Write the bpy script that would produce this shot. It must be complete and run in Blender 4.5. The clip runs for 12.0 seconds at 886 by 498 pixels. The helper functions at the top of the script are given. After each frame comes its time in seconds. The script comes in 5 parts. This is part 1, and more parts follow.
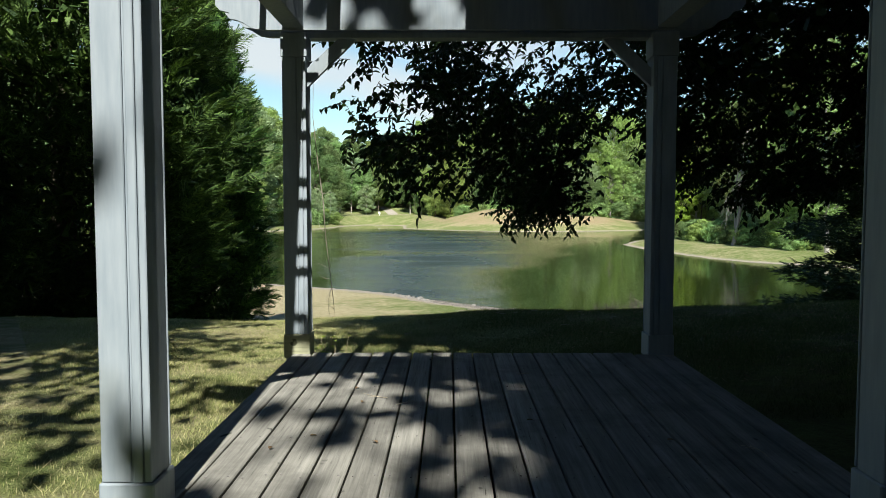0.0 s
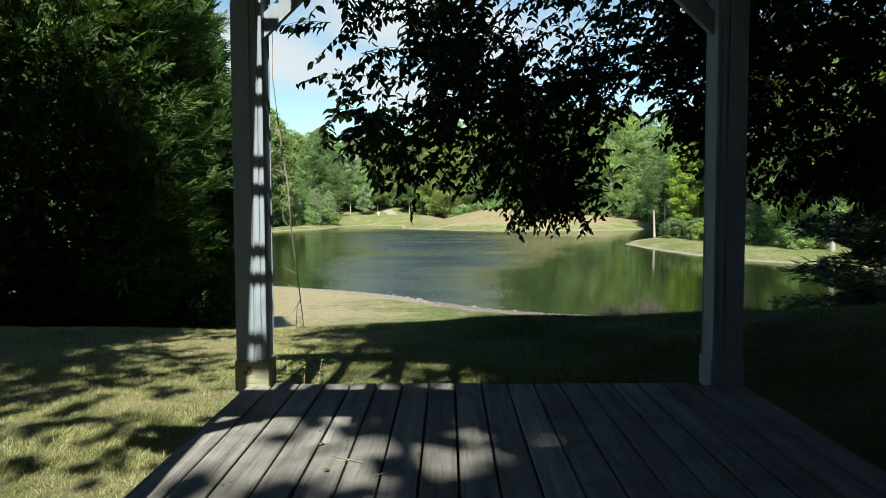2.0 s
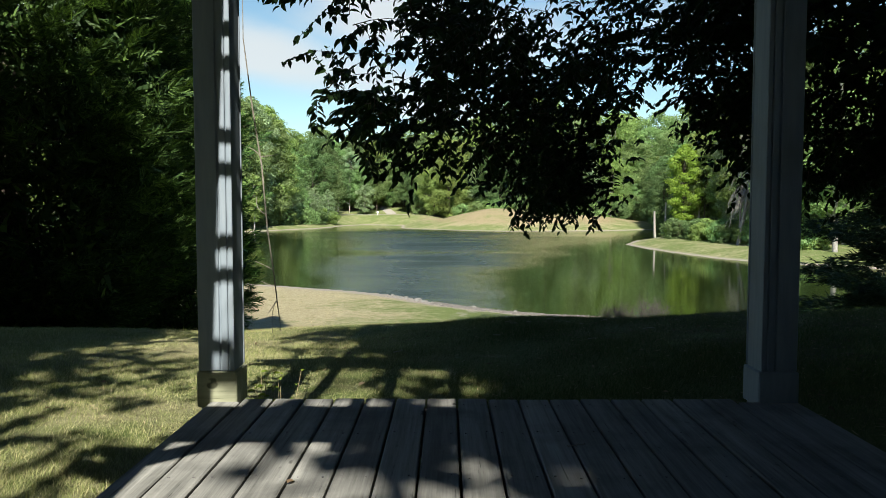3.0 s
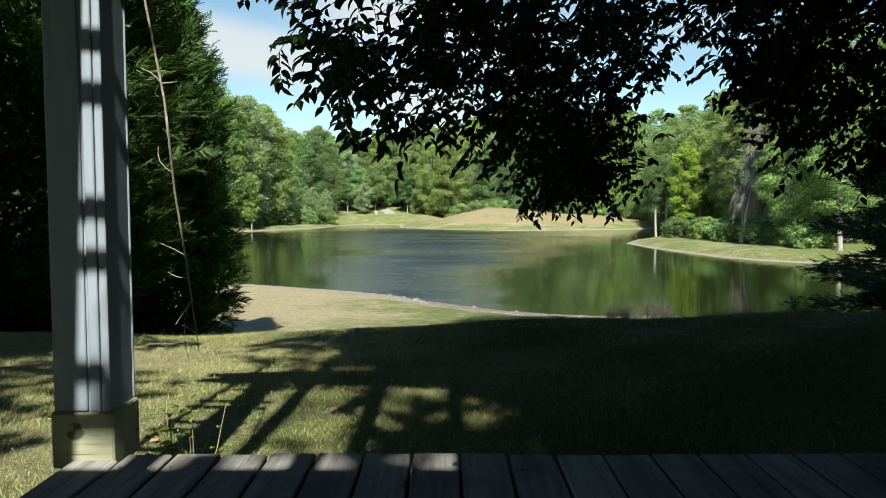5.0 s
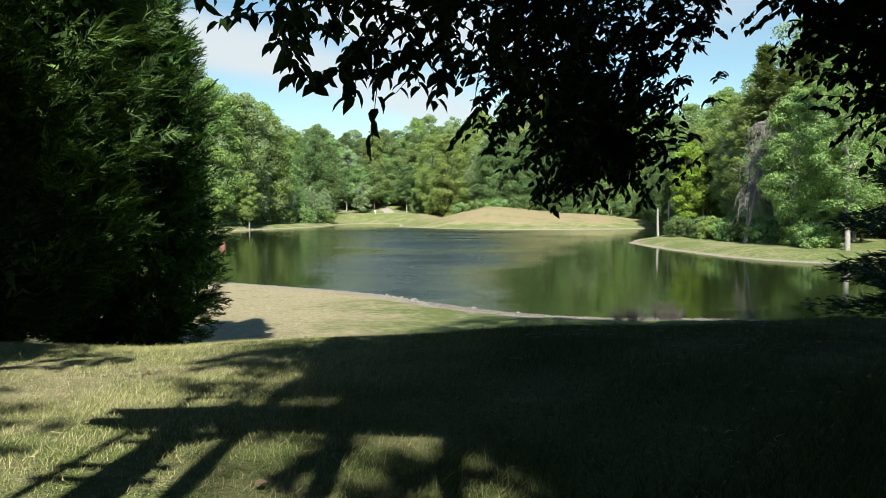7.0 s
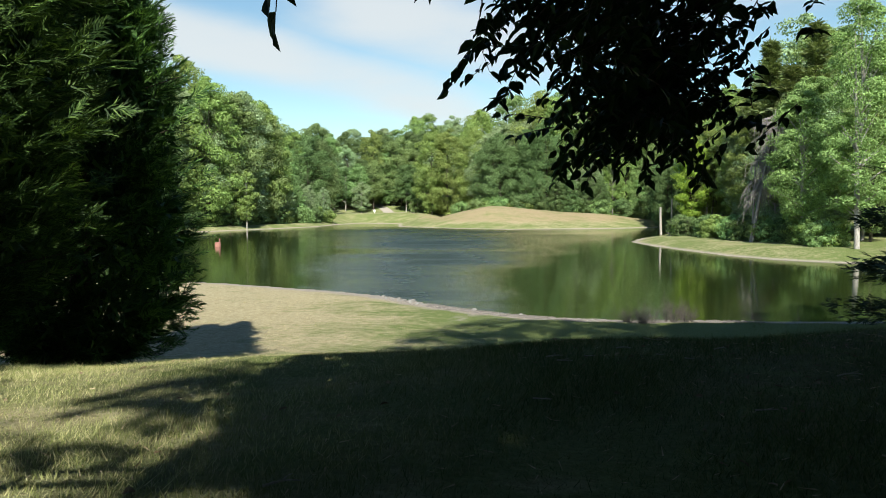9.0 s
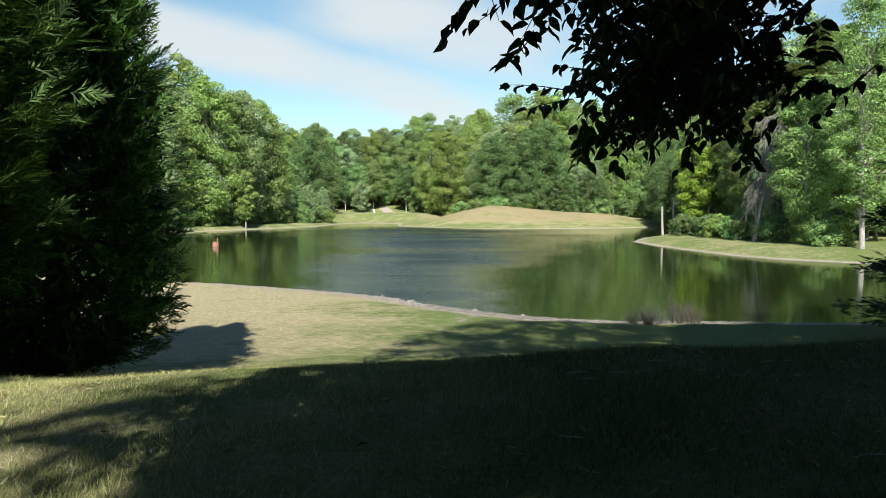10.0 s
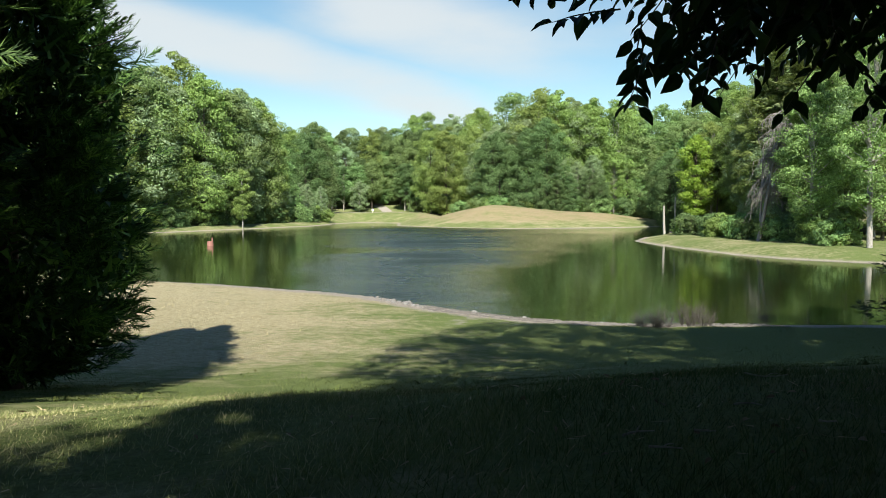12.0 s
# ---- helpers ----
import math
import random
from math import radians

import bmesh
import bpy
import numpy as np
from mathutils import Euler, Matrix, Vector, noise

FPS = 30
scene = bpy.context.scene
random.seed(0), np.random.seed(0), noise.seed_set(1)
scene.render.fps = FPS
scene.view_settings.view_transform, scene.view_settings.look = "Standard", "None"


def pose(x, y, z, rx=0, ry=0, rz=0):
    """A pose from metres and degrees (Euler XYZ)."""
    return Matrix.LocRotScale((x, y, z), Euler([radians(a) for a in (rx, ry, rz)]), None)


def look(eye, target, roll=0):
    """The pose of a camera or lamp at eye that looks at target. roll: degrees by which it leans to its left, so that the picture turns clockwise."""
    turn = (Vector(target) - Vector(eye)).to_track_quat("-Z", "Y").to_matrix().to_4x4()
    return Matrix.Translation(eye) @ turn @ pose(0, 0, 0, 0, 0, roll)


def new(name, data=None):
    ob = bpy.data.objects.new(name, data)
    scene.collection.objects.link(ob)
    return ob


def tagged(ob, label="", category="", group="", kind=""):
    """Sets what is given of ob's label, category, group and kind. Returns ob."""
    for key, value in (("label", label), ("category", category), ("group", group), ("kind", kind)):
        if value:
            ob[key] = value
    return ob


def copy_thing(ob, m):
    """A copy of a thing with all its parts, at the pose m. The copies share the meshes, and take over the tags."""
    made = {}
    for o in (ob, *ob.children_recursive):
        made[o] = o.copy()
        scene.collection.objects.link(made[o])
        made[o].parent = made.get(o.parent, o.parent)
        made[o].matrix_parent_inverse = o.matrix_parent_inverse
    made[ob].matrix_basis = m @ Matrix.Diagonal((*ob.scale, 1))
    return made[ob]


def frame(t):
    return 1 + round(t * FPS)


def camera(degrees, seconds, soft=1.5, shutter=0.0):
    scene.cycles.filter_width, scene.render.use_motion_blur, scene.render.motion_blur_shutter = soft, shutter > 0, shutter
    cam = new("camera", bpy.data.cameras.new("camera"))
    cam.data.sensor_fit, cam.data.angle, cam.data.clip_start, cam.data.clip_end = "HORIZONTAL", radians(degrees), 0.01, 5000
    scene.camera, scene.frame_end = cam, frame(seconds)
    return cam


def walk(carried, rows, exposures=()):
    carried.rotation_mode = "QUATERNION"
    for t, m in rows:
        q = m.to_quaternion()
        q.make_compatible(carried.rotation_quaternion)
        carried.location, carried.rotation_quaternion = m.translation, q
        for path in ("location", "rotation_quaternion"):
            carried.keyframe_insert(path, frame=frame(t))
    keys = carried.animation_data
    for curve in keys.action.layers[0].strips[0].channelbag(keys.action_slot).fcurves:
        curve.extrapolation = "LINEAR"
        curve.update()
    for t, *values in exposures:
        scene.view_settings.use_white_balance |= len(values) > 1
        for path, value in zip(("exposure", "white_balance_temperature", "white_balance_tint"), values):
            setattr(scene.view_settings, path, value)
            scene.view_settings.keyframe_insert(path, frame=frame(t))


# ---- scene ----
cam = camera(62.0, 12.0, soft=0.9)
PATH = [
    (0, (-0.082, -0.27, 1.058), (-0.098, 1.726, 0.941), -0.0),
    (0.5, (-0.077, 0.007, 1.046), (-0.093, 2.003, 0.929), 0.0),
    (1, (-0.089, 0.349, 1.029), (-0.105, 2.345, 0.912), -0.0),
    (1.5, (-0.089, 0.648, 1.012), (-0.104, 2.644, 0.895), -0.1),
    (2, (-0.09, 0.96, 0.983), (-0.105, 2.956, 0.866), -0.2),
    (2.5, (-0.097, 1.276, 0.944), (-0.11, 3.272, 0.827), -0.2),
    (3, (-0.099, 1.578, 0.906), (-0.112, 3.574, 0.789), -0.0),
    (5, (-0.094, 2.811, 0.747), (-0.104, 4.807, 0.63), -0.1),
    (5.5, (-0.082, 3.141, 0.708), (-0.092, 5.138, 0.591), -0.1),
    (6, (-0.079, 3.529, 0.669), (-0.089, 5.525, 0.552), -0.0),
    (6.5, (-0.07, 3.904, 0.631), (-0.08, 5.9, 0.513), -0.0),
    (7, (-0.068, 4.313, 0.596), (-0.077, 6.309, 0.478), -0.0),
    (8.8, (-0.025, 5.889, 0.446), (-0.034, 7.886, 0.328), -0.0),
    (9, (-0.023, 6.044, 0.434), (-0.032, 8.041, 0.316), -0.1),
    (9.5, (-0.019, 6.474, 0.392), (-0.028, 8.471, 0.274), -0.1),
    (10, (-0.018, 6.9, 0.35), (-0.027, 8.897, 0.232), -0.1),
    (10.5, (-0.009, 7.29, 0.309), (-0.018, 9.287, 0.191), -0.1),
    (11, (0.002, 7.673, 0.277), (-0.005, 9.669, 0.158), -0.1),
    (11.5, (0.021, 8.06, 0.245), (0.014, 10.056, 0.126), -0.1),
    (12, (0.047, 8.436, 0.201), (0.04, 10.433, 0.083), -0.1),
]
walk(cam, [(t, look(eye, target, roll)) for t, eye, target, roll in PATH])

# ---- world, sun, exposure ----
SUN_WAY = Vector((-0.045, 1.0, -1.0)).normalized()
scene.view_settings.exposure = EXPOSURE = 0.32


def build_world():
    w = bpy.data.worlds.new("sky")
    w.use_nodes = True
    nt = w.node_tree
    nt.nodes.clear()
    out = nt.nodes.new("ShaderNodeOutputWorld")
    bg = nt.nodes.new("ShaderNodeBackground")
    sky = nt.nodes.new("ShaderNodeTexSky")
    sky.sky_type, sky.sun_disc = "NISHITA", False
    sky.sun_elevation, sky.sun_rotation = radians(45), radians(180)
    sky.air_density, sky.dust_density, sky.ozone_density = 1.0, 0.3, 1.0
    lk = nt.links.new

    def calc(op, a, b=0.0, c=None):
        n = nt.nodes.new("ShaderNodeMath")
        n.operation = op
        for v, k in ((a, 0), (b, 1), (c, 2)):
            if isinstance(v, bpy.types.NodeSocket):
                lk(v, n.inputs[k])
            elif v is not None:
                n.inputs[k].default_value = v
        return n.outputs[0]

    def ease(v, lo, hi, to0=0.0, to1=1.0):
        n = nt.nodes.new("ShaderNodeMapRange")
        n.interpolation_type = "SMOOTHSTEP"
        for k, x in (("From Min", lo), ("From Max", hi), ("To Min", to0), ("To Max", to1)):
            n.inputs[k].default_value = x
        lk(v, n.inputs["Value"])
        return n.outputs["Result"]

    def blotch(scale, stretch, turn, at, detail, rough):
        mp = nt.nodes.new("ShaderNodeMapping")
        mp.inputs["Scale"].default_value = stretch
        mp.inputs["Rotation"].default_value = (0, radians(turn), 0)
        mp.inputs["Location"].default_value = at
        n = nt.nodes.new("ShaderNodeTexNoise")
        n.inputs["Scale"].default_value, n.inputs["Detail"].default_value, n.inputs["Roughness"].default_value = scale, detail, rough
        lk(tc.outputs["Generated"], mp.inputs["Vector"])
        lk(mp.outputs["Vector"], n.inputs["Vector"])
        return n.outputs["Fac"]

    # thin cloud in long soft streaks that sink to the right, over pale blue
    tc = nt.nodes.new("ShaderNodeTexCoord")
    sep = nt.nodes.new("ShaderNodeSeparateXYZ")
    lk(tc.outputs["Generated"], sep.inputs["Vector"])
    x, z = sep.outputs["X"], sep.outputs["Z"]
    wisp = blotch(2.2, (1.0, 1.0, 3.2), 13, (0.35, 0.2, 0.12), 7, 0.55)
    bank = blotch(1.1, (1.0, 1.0, 3.6), 12, (1.7, 0.4, 0.3), 3, 0.5)
    lean = calc("MULTIPLY_ADD", x, 0.22, z)
    lower = calc("MULTIPLY", ease(calc("ABSOLUTE", calc("ADD", lean, -0.140)), 0.06, 0.005), ease(x, 0.12, -0.05, 0.25, 1.0))
    upper = calc("MULTIPLY", ease(calc("ABSOLUTE", calc("ADD", lean, -0.225)), 0.08, 0.01), ease(calc("ABSOLUTE", calc("ADD", x, 0.02)), 0.26, 0.06))
    cloud = calc("ADD", calc("MULTIPLY", wisp, 0.7), calc("MULTIPLY", bank, 0.5))
    cloud = calc("ADD", cloud, calc("MULTIPLY", calc("MAXIMUM", lower, upper), 0.30))
    cloud = calc("MULTIPLY", ease(cloud, 0.54, 0.90), ease(z, 0.28, 0.42, 0.85, 0.13))
    mix = nt.nodes.new("ShaderNodeMix")
    mix.data_type = "RGBA"
    mix.inputs["B"].default_value = (12.6, 13.3, 13.4, 1)
    # haze: pale towards the horizon, deep blue overhead
    low_sky = nt.nodes.new("ShaderNodeMix")
    low_sky.data_type = "RGBA"
    low_sky.inputs["A"].default_value, low_sky.inputs["B"].default_value = (2.05, 2.38, 2.22, 1), (1.6, 2.5, 3.3, 1)
    lk(ease(z, 0.24, 0.36), low_sky.inputs["Factor"])
    tint = nt.nodes.new("ShaderNodeMix")
    tint.data_type = "RGBA"
    tint.inputs["B"].default_value = (0.45, 0.80, 1.25, 1)
    lk(low_sky.outputs["Result"], tint.inputs["A"])
    cool = nt.nodes.new("ShaderNodeMix")
    cool.data_type, cool.blend_type = "RGBA", "MULTIPLY"
    cool.inputs["Factor"].default_value = 1.0
    lk(ease(z, 0.42, 0.66), tint.inputs["Factor"])
    lk(sky.outputs["Color"], cool.inputs["A"])
    lk(tint.outputs["Result"], cool.inputs["B"])
    lk(cool.outputs["Result"], mix.inputs["A"])
    lk(cloud, mix.inputs["Factor"])
    lk(mix.outputs["Result"], bg.inputs["Color"])
    bg.inputs["Strength"].default_value = 0.051
    lk(bg.outputs["Background"], out.inputs["Surface"])
    scene.world = w


build_world()
sun_data = bpy.data.lights.new("sun", "SUN")
sun_data.energy, sun_data.angle, sun_data.color = 7.6, radians(0.53), (1.0, 0.965, 0.88)
sun = new("sun", sun_data)
sun.matrix_world = Matrix.LocRotScale((0, -30, 40), SUN_WAY.to_track_quat("-Z", "Y"), None)


# ---- materials ----
class Mat:
    """A node material with short ways to add its nodes."""

    def __init__(self, name, rough=0.8, metal=0.0, spec=0.3):
        self.m = bpy.data.materials.new(name)
        self.m.use_nodes = True
        self.nt = self.m.node_tree
        self.bsdf = self.nt.nodes["Principled BSDF"]
        self.out = self.nt.nodes["Material Output"]
        self.bsdf.inputs["Roughness"].default_value = rough
        self.bsdf.inputs["Metallic"].default_value = metal
        self.bsdf.inputs["Specular IOR Level"].default_value = spec

    def node(self, kind, **inputs):
        n = self.nt.nodes.new(kind)
        for k, v in inputs.items():
            self.put(v, n.inputs[k.replace("_", " ")])
        return n

    def put(self, v, socket):
        if isinstance(v, bpy.types.NodeSocket):
            self.nt.links.new(v, socket)
        else:
            socket.default_value = v

    def coords(self, scale=(1, 1, 1), obj=False):
        if obj:
            src = self.nt.nodes.new("ShaderNodeTexCoord").outputs["Object"]
        else:
            src = self.nt.nodes.new("ShaderNodeNewGeometry").outputs["Position"]
        return self.node("ShaderNodeMapping", Vector=src, Scale=scale).outputs["Vector"]

    def noise(self, vec, scale, detail=4.0, rough=0.55):
        return self.node("ShaderNodeTexNoise", Vector=vec, Scale=scale, Detail=detail, Roughness=rough).outputs["Fac"]

    def ramp(self, fac, *stops):
        r = self.node("ShaderNodeValToRGB", Fac=fac)
        els = r.color_ramp.elements
        while len(els) < len(stops):
            els.new(0.5)
        for e, (p, c) in zip(els, stops):
            e.position, e.color = p, (*c, 1) if len(c) == 3 else c
        return r.outputs["Color"]

    def step(self, fac, lo, hi):
        n = self.node("ShaderNodeMapRange", Value=fac)
        n.inputs["From Min"].default_value, n.inputs["From Max"].default_value = lo, hi
        return n.outputs["Result"]

    def mix(self, fac, a, b, how="MIX"):
        n = self.nt.nodes.new("ShaderNodeMix")
        n.data_type, n.blend_type = "RGBA", how
        for v, k in ((fac, 0), (a, 6), (b, 7)):
            self.put((*v, 1) if isinstance(v, tuple) and len(v) == 3 else v, n.inputs[k])
        return n.outputs[2]

    def math(self, op, a, b=0.0):
        n = self.nt.nodes.new("ShaderNodeMath")
        n.operation = op
        self.put(a, n.inputs[0])
        self.put(b, n.inputs[1])
        return n.outputs[0]

    def colour(self, c):
        self.put((*c, 1) if isinstance(c, tuple) and len(c) == 3 else c, self.bsdf.inputs["Base Color"])
        return self

    def rough(self, r):
        self.put(r, self.bsdf.inputs["Roughness"])
        return self

    def bump(self, h, strength=0.3, distance=0.01):
        b = self.node("ShaderNodeBump", Height=h, Strength=strength, Distance=distance)
        self.nt.links.new(b.outputs["Normal"], self.bsdf.inputs["Normal"])
        return self

    def rand(self):
        return self.nt.nodes.new("ShaderNodeObjectInfo").outputs["Random"]

    def island(self):
        return self.nt.nodes.new("ShaderNodeNewGeometry").outputs["Random Per Island"]

    def axis(self, k):
        g = self.nt.nodes.new("ShaderNodeNewGeometry").outputs["Position"]
        return self.node("ShaderNodeSeparateXYZ", Vector=g).outputs[k]


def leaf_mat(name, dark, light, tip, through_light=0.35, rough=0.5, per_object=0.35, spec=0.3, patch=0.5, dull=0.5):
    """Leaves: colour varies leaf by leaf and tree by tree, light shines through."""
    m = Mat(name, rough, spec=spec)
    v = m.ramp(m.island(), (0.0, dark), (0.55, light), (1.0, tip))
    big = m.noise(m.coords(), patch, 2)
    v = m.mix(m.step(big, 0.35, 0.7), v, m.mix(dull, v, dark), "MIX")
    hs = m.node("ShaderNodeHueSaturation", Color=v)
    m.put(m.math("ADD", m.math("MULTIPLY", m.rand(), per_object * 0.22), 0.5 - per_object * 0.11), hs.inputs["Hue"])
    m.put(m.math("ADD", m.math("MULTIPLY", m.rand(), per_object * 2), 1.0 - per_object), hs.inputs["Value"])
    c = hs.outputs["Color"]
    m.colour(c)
    t = m.node("ShaderNodeBsdfTranslucent", Color=m.mix(1.0, c, (1.0, 1.0, 0.55), "MULTIPLY"))
    mx = m.node("ShaderNodeMixShader", Fac=through_light)
    m.nt.links.new(m.bsdf.outputs[0], mx.inputs[1])
    m.nt.links.new(t.outputs[0], mx.inputs[2])
    m.nt.links.new(mx.outputs[0], m.out.inputs["Surface"])
    return m.m


def bark_mat(name, a, b, scale=6.0):
    m = Mat(name, 0.9)
    co = m.coords((scale, scale, scale * 0.25))
    n = m.noise(co, 3.0, 6)
    m.colour(m.ramp(n, (0.3, a), (0.7, b))).bump(n, 0.6, 0.03)
    return m.m


def painted_mat():
    """Blue-grey weathered paint on the posts and beams."""
    m = Mat("grey paint", 0.62)
    co = m.coords((9, 9, 1.2))
    n = m.noise(co, 4.0, 6)
    d = m.noise(m.coords(), 2.2, 3)
    c = m.ramp(n, (0.25, (0.215, 0.262, 0.30)), (0.75, (0.29, 0.335, 0.37)))
    c = m.mix(m.step(d, 0.55, 0.8), c, (0.20, 0.23, 0.225))
    m.colour(c).bump(n, 0.12, 0.004)
    return m.m


def bare_wood_mat(name, a, b, grain_axis):
    """Bare weathered wood: grain lines that waver, knots, damp stains; each piece differs."""
    m = Mat(name, 0.85, spec=0.2)
    s = [30.0, 30.0, 30.0]
    s[grain_axis] = 1.1
    co = m.coords(tuple(s))
    shift = m.node("ShaderNodeVectorMath", **{})
    shift.operation = "ADD"
    m.put(co, shift.inputs[0])
    m.put(m.node("ShaderNodeCombineXYZ", X=m.math("MULTIPLY", m.rand(), 90.0), Y=m.math("MULTIPLY", m.rand(), 37.0)).outputs[0], shift.inputs[1])
    co = shift.outputs[0]
    broad = m.noise(co, 0.55, 5, 0.6)
    fine = m.noise(co, 2.6, 5, 0.7)
    grain = m.math("ADD", m.math("MULTIPLY", broad, 0.55), m.math("MULTIPLY", fine, 0.45))
    c = m.ramp(grain, (0.30, a), (0.68, b))
    knots = m.noise(m.coords((7.0, 4.0, 7.0)), 1.6, 2)
    c = m.mix(m.step(knots, 0.70, 0.76), c, tuple(0.35 * v for v in a))
    stain = m.noise(m.coords(), 2.6, 5, 0.65)
    c = m.mix(m.math("MULTIPLY", m.step(stain, 0.48, 0.72), 0.6), c, tuple(0.62 * v for v in a))
    crack = m.step(fine, 0.36, 0.31)
    c = m.mix(m.math("MULTIPLY", crack, 0.7), c, tuple(0.3 * v for v in a))
    hs = m.node("ShaderNodeHueSaturation", Color=c)
    m.put(m.math("ADD", m.math("MULTIPLY", m.rand(), 0.5), 0.8), hs.inputs["Value"])
    m.colour(hs.outputs["Color"]).bump(m.math("SUBTRACT", grain, m.math("MULTIPLY", crack, 0.4)), 0.5, 0.006)
    return m.m


def ground_mat(tufts=False):
    """Mown lawn, part green and part straw, with a bare gravelly rim along the water."""
    m = Mat("lawn tufts" if tufts else "lawn", 0.95, spec=0.1)
    co = m.coords()
    fine = m.noise(co, 28.0, 5, 0.7)
    mid = m.noise(co, 2.4, 4)
    big = m.noise(m.coords((0.10, 0.14, 0.1)), 1.0, 4)
    x, y, z = m.axis(0), m.axis(1), m.axis(2)
    green = m.ramp(fine, (0.25, (0.085, 0.115, 0.034)), (0.75, (0.20, 0.245, 0.085)))
    coarse = m.noise(co, 5.5, 5, 0.75)
    straw = m.ramp(m.math("ADD", m.math("MULTIPLY", fine, 0.5), m.math("MULTIPLY", coarse, 0.5)), (0.34, (0.20, 0.165, 0.085)), (0.5, (0.36, 0.315, 0.185)), (0.66, (0.52, 0.465, 0.31)))
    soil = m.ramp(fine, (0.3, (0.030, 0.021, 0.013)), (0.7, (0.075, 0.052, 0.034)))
    # straw on the dry slopes, to the left of the lower lawn and on the far mound
    dry = m.math("ADD", m.math("MULTIPLY", m.math("MULTIPLY", m.step(x, 5.0, -8.0), m.step(y, 18.0, 29.0)), 0.58), m.math("MULTIPLY", m.step(y, 27.0, 37.0), 0.16))
    dry = m.math("MULTIPLY", dry, m.step(y, 75.0, 60.0))
    near = m.math("MULTIPLY", m.step(y, 16.0, 10.0), m.math("MULTIPLY", m.step(x, 0.8, -2.0), 0.40))
    mound = m.math("MULTIPLY", m.step(y, 140.0, 160.0), m.math("MULTIPLY", m.step(x, -14.0, -2.0), m.step(z, -3.9, -2.9)))
    dry = m.math("ADD", m.math("ADD", dry, near), m.math("MULTIPLY", mound, 0.34))
    # lush strip above the gravel of the near bank
    lush = m.math("MULTIPLY", m.math("MULTIPLY", m.step(x, -2.5, 2.5), m.step(y, 28.0, 35.0)), m.step(y, 60.0, 52.0))
    dry = m.math("SUBTRACT", dry, m.math("MULTIPLY", lush, 0.36))
    dry = m.math("ADD", dry, m.math("MULTIPLY", m.math("SUBTRACT", mid, 0.5), 0.9))
    dry = m.math("ADD", dry, m.math("MULTIPLY", m.math("SUBTRACT", big, 0.5), 0.8))
    wide = m.noise(m.coords((0.3, 0.45, 0.3)), 1.0, 5, 0.65)
    dry = m.math("ADD", dry, m.math("MULTIPLY", m.math("SUBTRACT", wide, 0.5), 1.1))
    streak = m.noise(m.coords((0.35, 1.6, 1.0)), 2.0, 5, 0.65)
    dry = m.math("ADD", dry, m.math("MULTIPLY", m.math("SUBTRACT", streak, 0.5), 0.45))
    straw = m.mix(mound, straw, m.ramp(fine, (0.25, (0.20, 0.155, 0.085)), (0.75, (0.36, 0.30, 0.18))))
    dry = m.math("ADD", dry, m.math("MULTIPLY", m.step(y, 60.0, 70.0), 0.22))
    c = m.mix(m.step(dry, 0.12, 0.62), green, straw)
    # bare soil under the tree, its colour darkened to deepen the shade
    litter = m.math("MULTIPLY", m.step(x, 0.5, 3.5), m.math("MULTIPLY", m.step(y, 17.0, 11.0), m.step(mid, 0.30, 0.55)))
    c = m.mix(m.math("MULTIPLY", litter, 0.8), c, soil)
    # rim of sand and stones by the water
    rim = m.math("ADD", m.math("ADD", z, m.math("MULTIPLY", m.step(y, 58.0, 66.0), 0.11)), m.math("MULTIPLY", m.math("SUBTRACT", mid, 0.5), 0.25))
    sand = m.ramp(m.noise(co, 9.0, 5, 0.7), (0.3, (0.20, 0.175, 0.14)), (0.7, (0.44, 0.39, 0.33)))
    rim = m.math("SUBTRACT", rim, m.math("MULTIPLY", m.math("MULTIPLY", m.step(x, -2.5, 0.5), m.step(y, 52.0, 46.0)), 0.16))
    c = m.mix(m.step(rim, -4.40, -4.50), c, sand)
    if tufts:
        c = m.mix(1.0, c, m.ramp(m.island(), (0.0, (0.75, 0.8, 0.75)), (0.5, (1.0, 1.0, 0.95)), (1.0, (1.3, 1.25, 1.15))), "MULTIPLY")
    m.colour(c)
    h = m.math("ADD", fine, m.math("MULTIPLY", m.noise(co, 90.0, 3), 0.6))
    h = m.math("ADD", h, m.math("MULTIPLY", coarse, 1.6))
    m.bump(h, 0.9, 0.05)
    return m.m


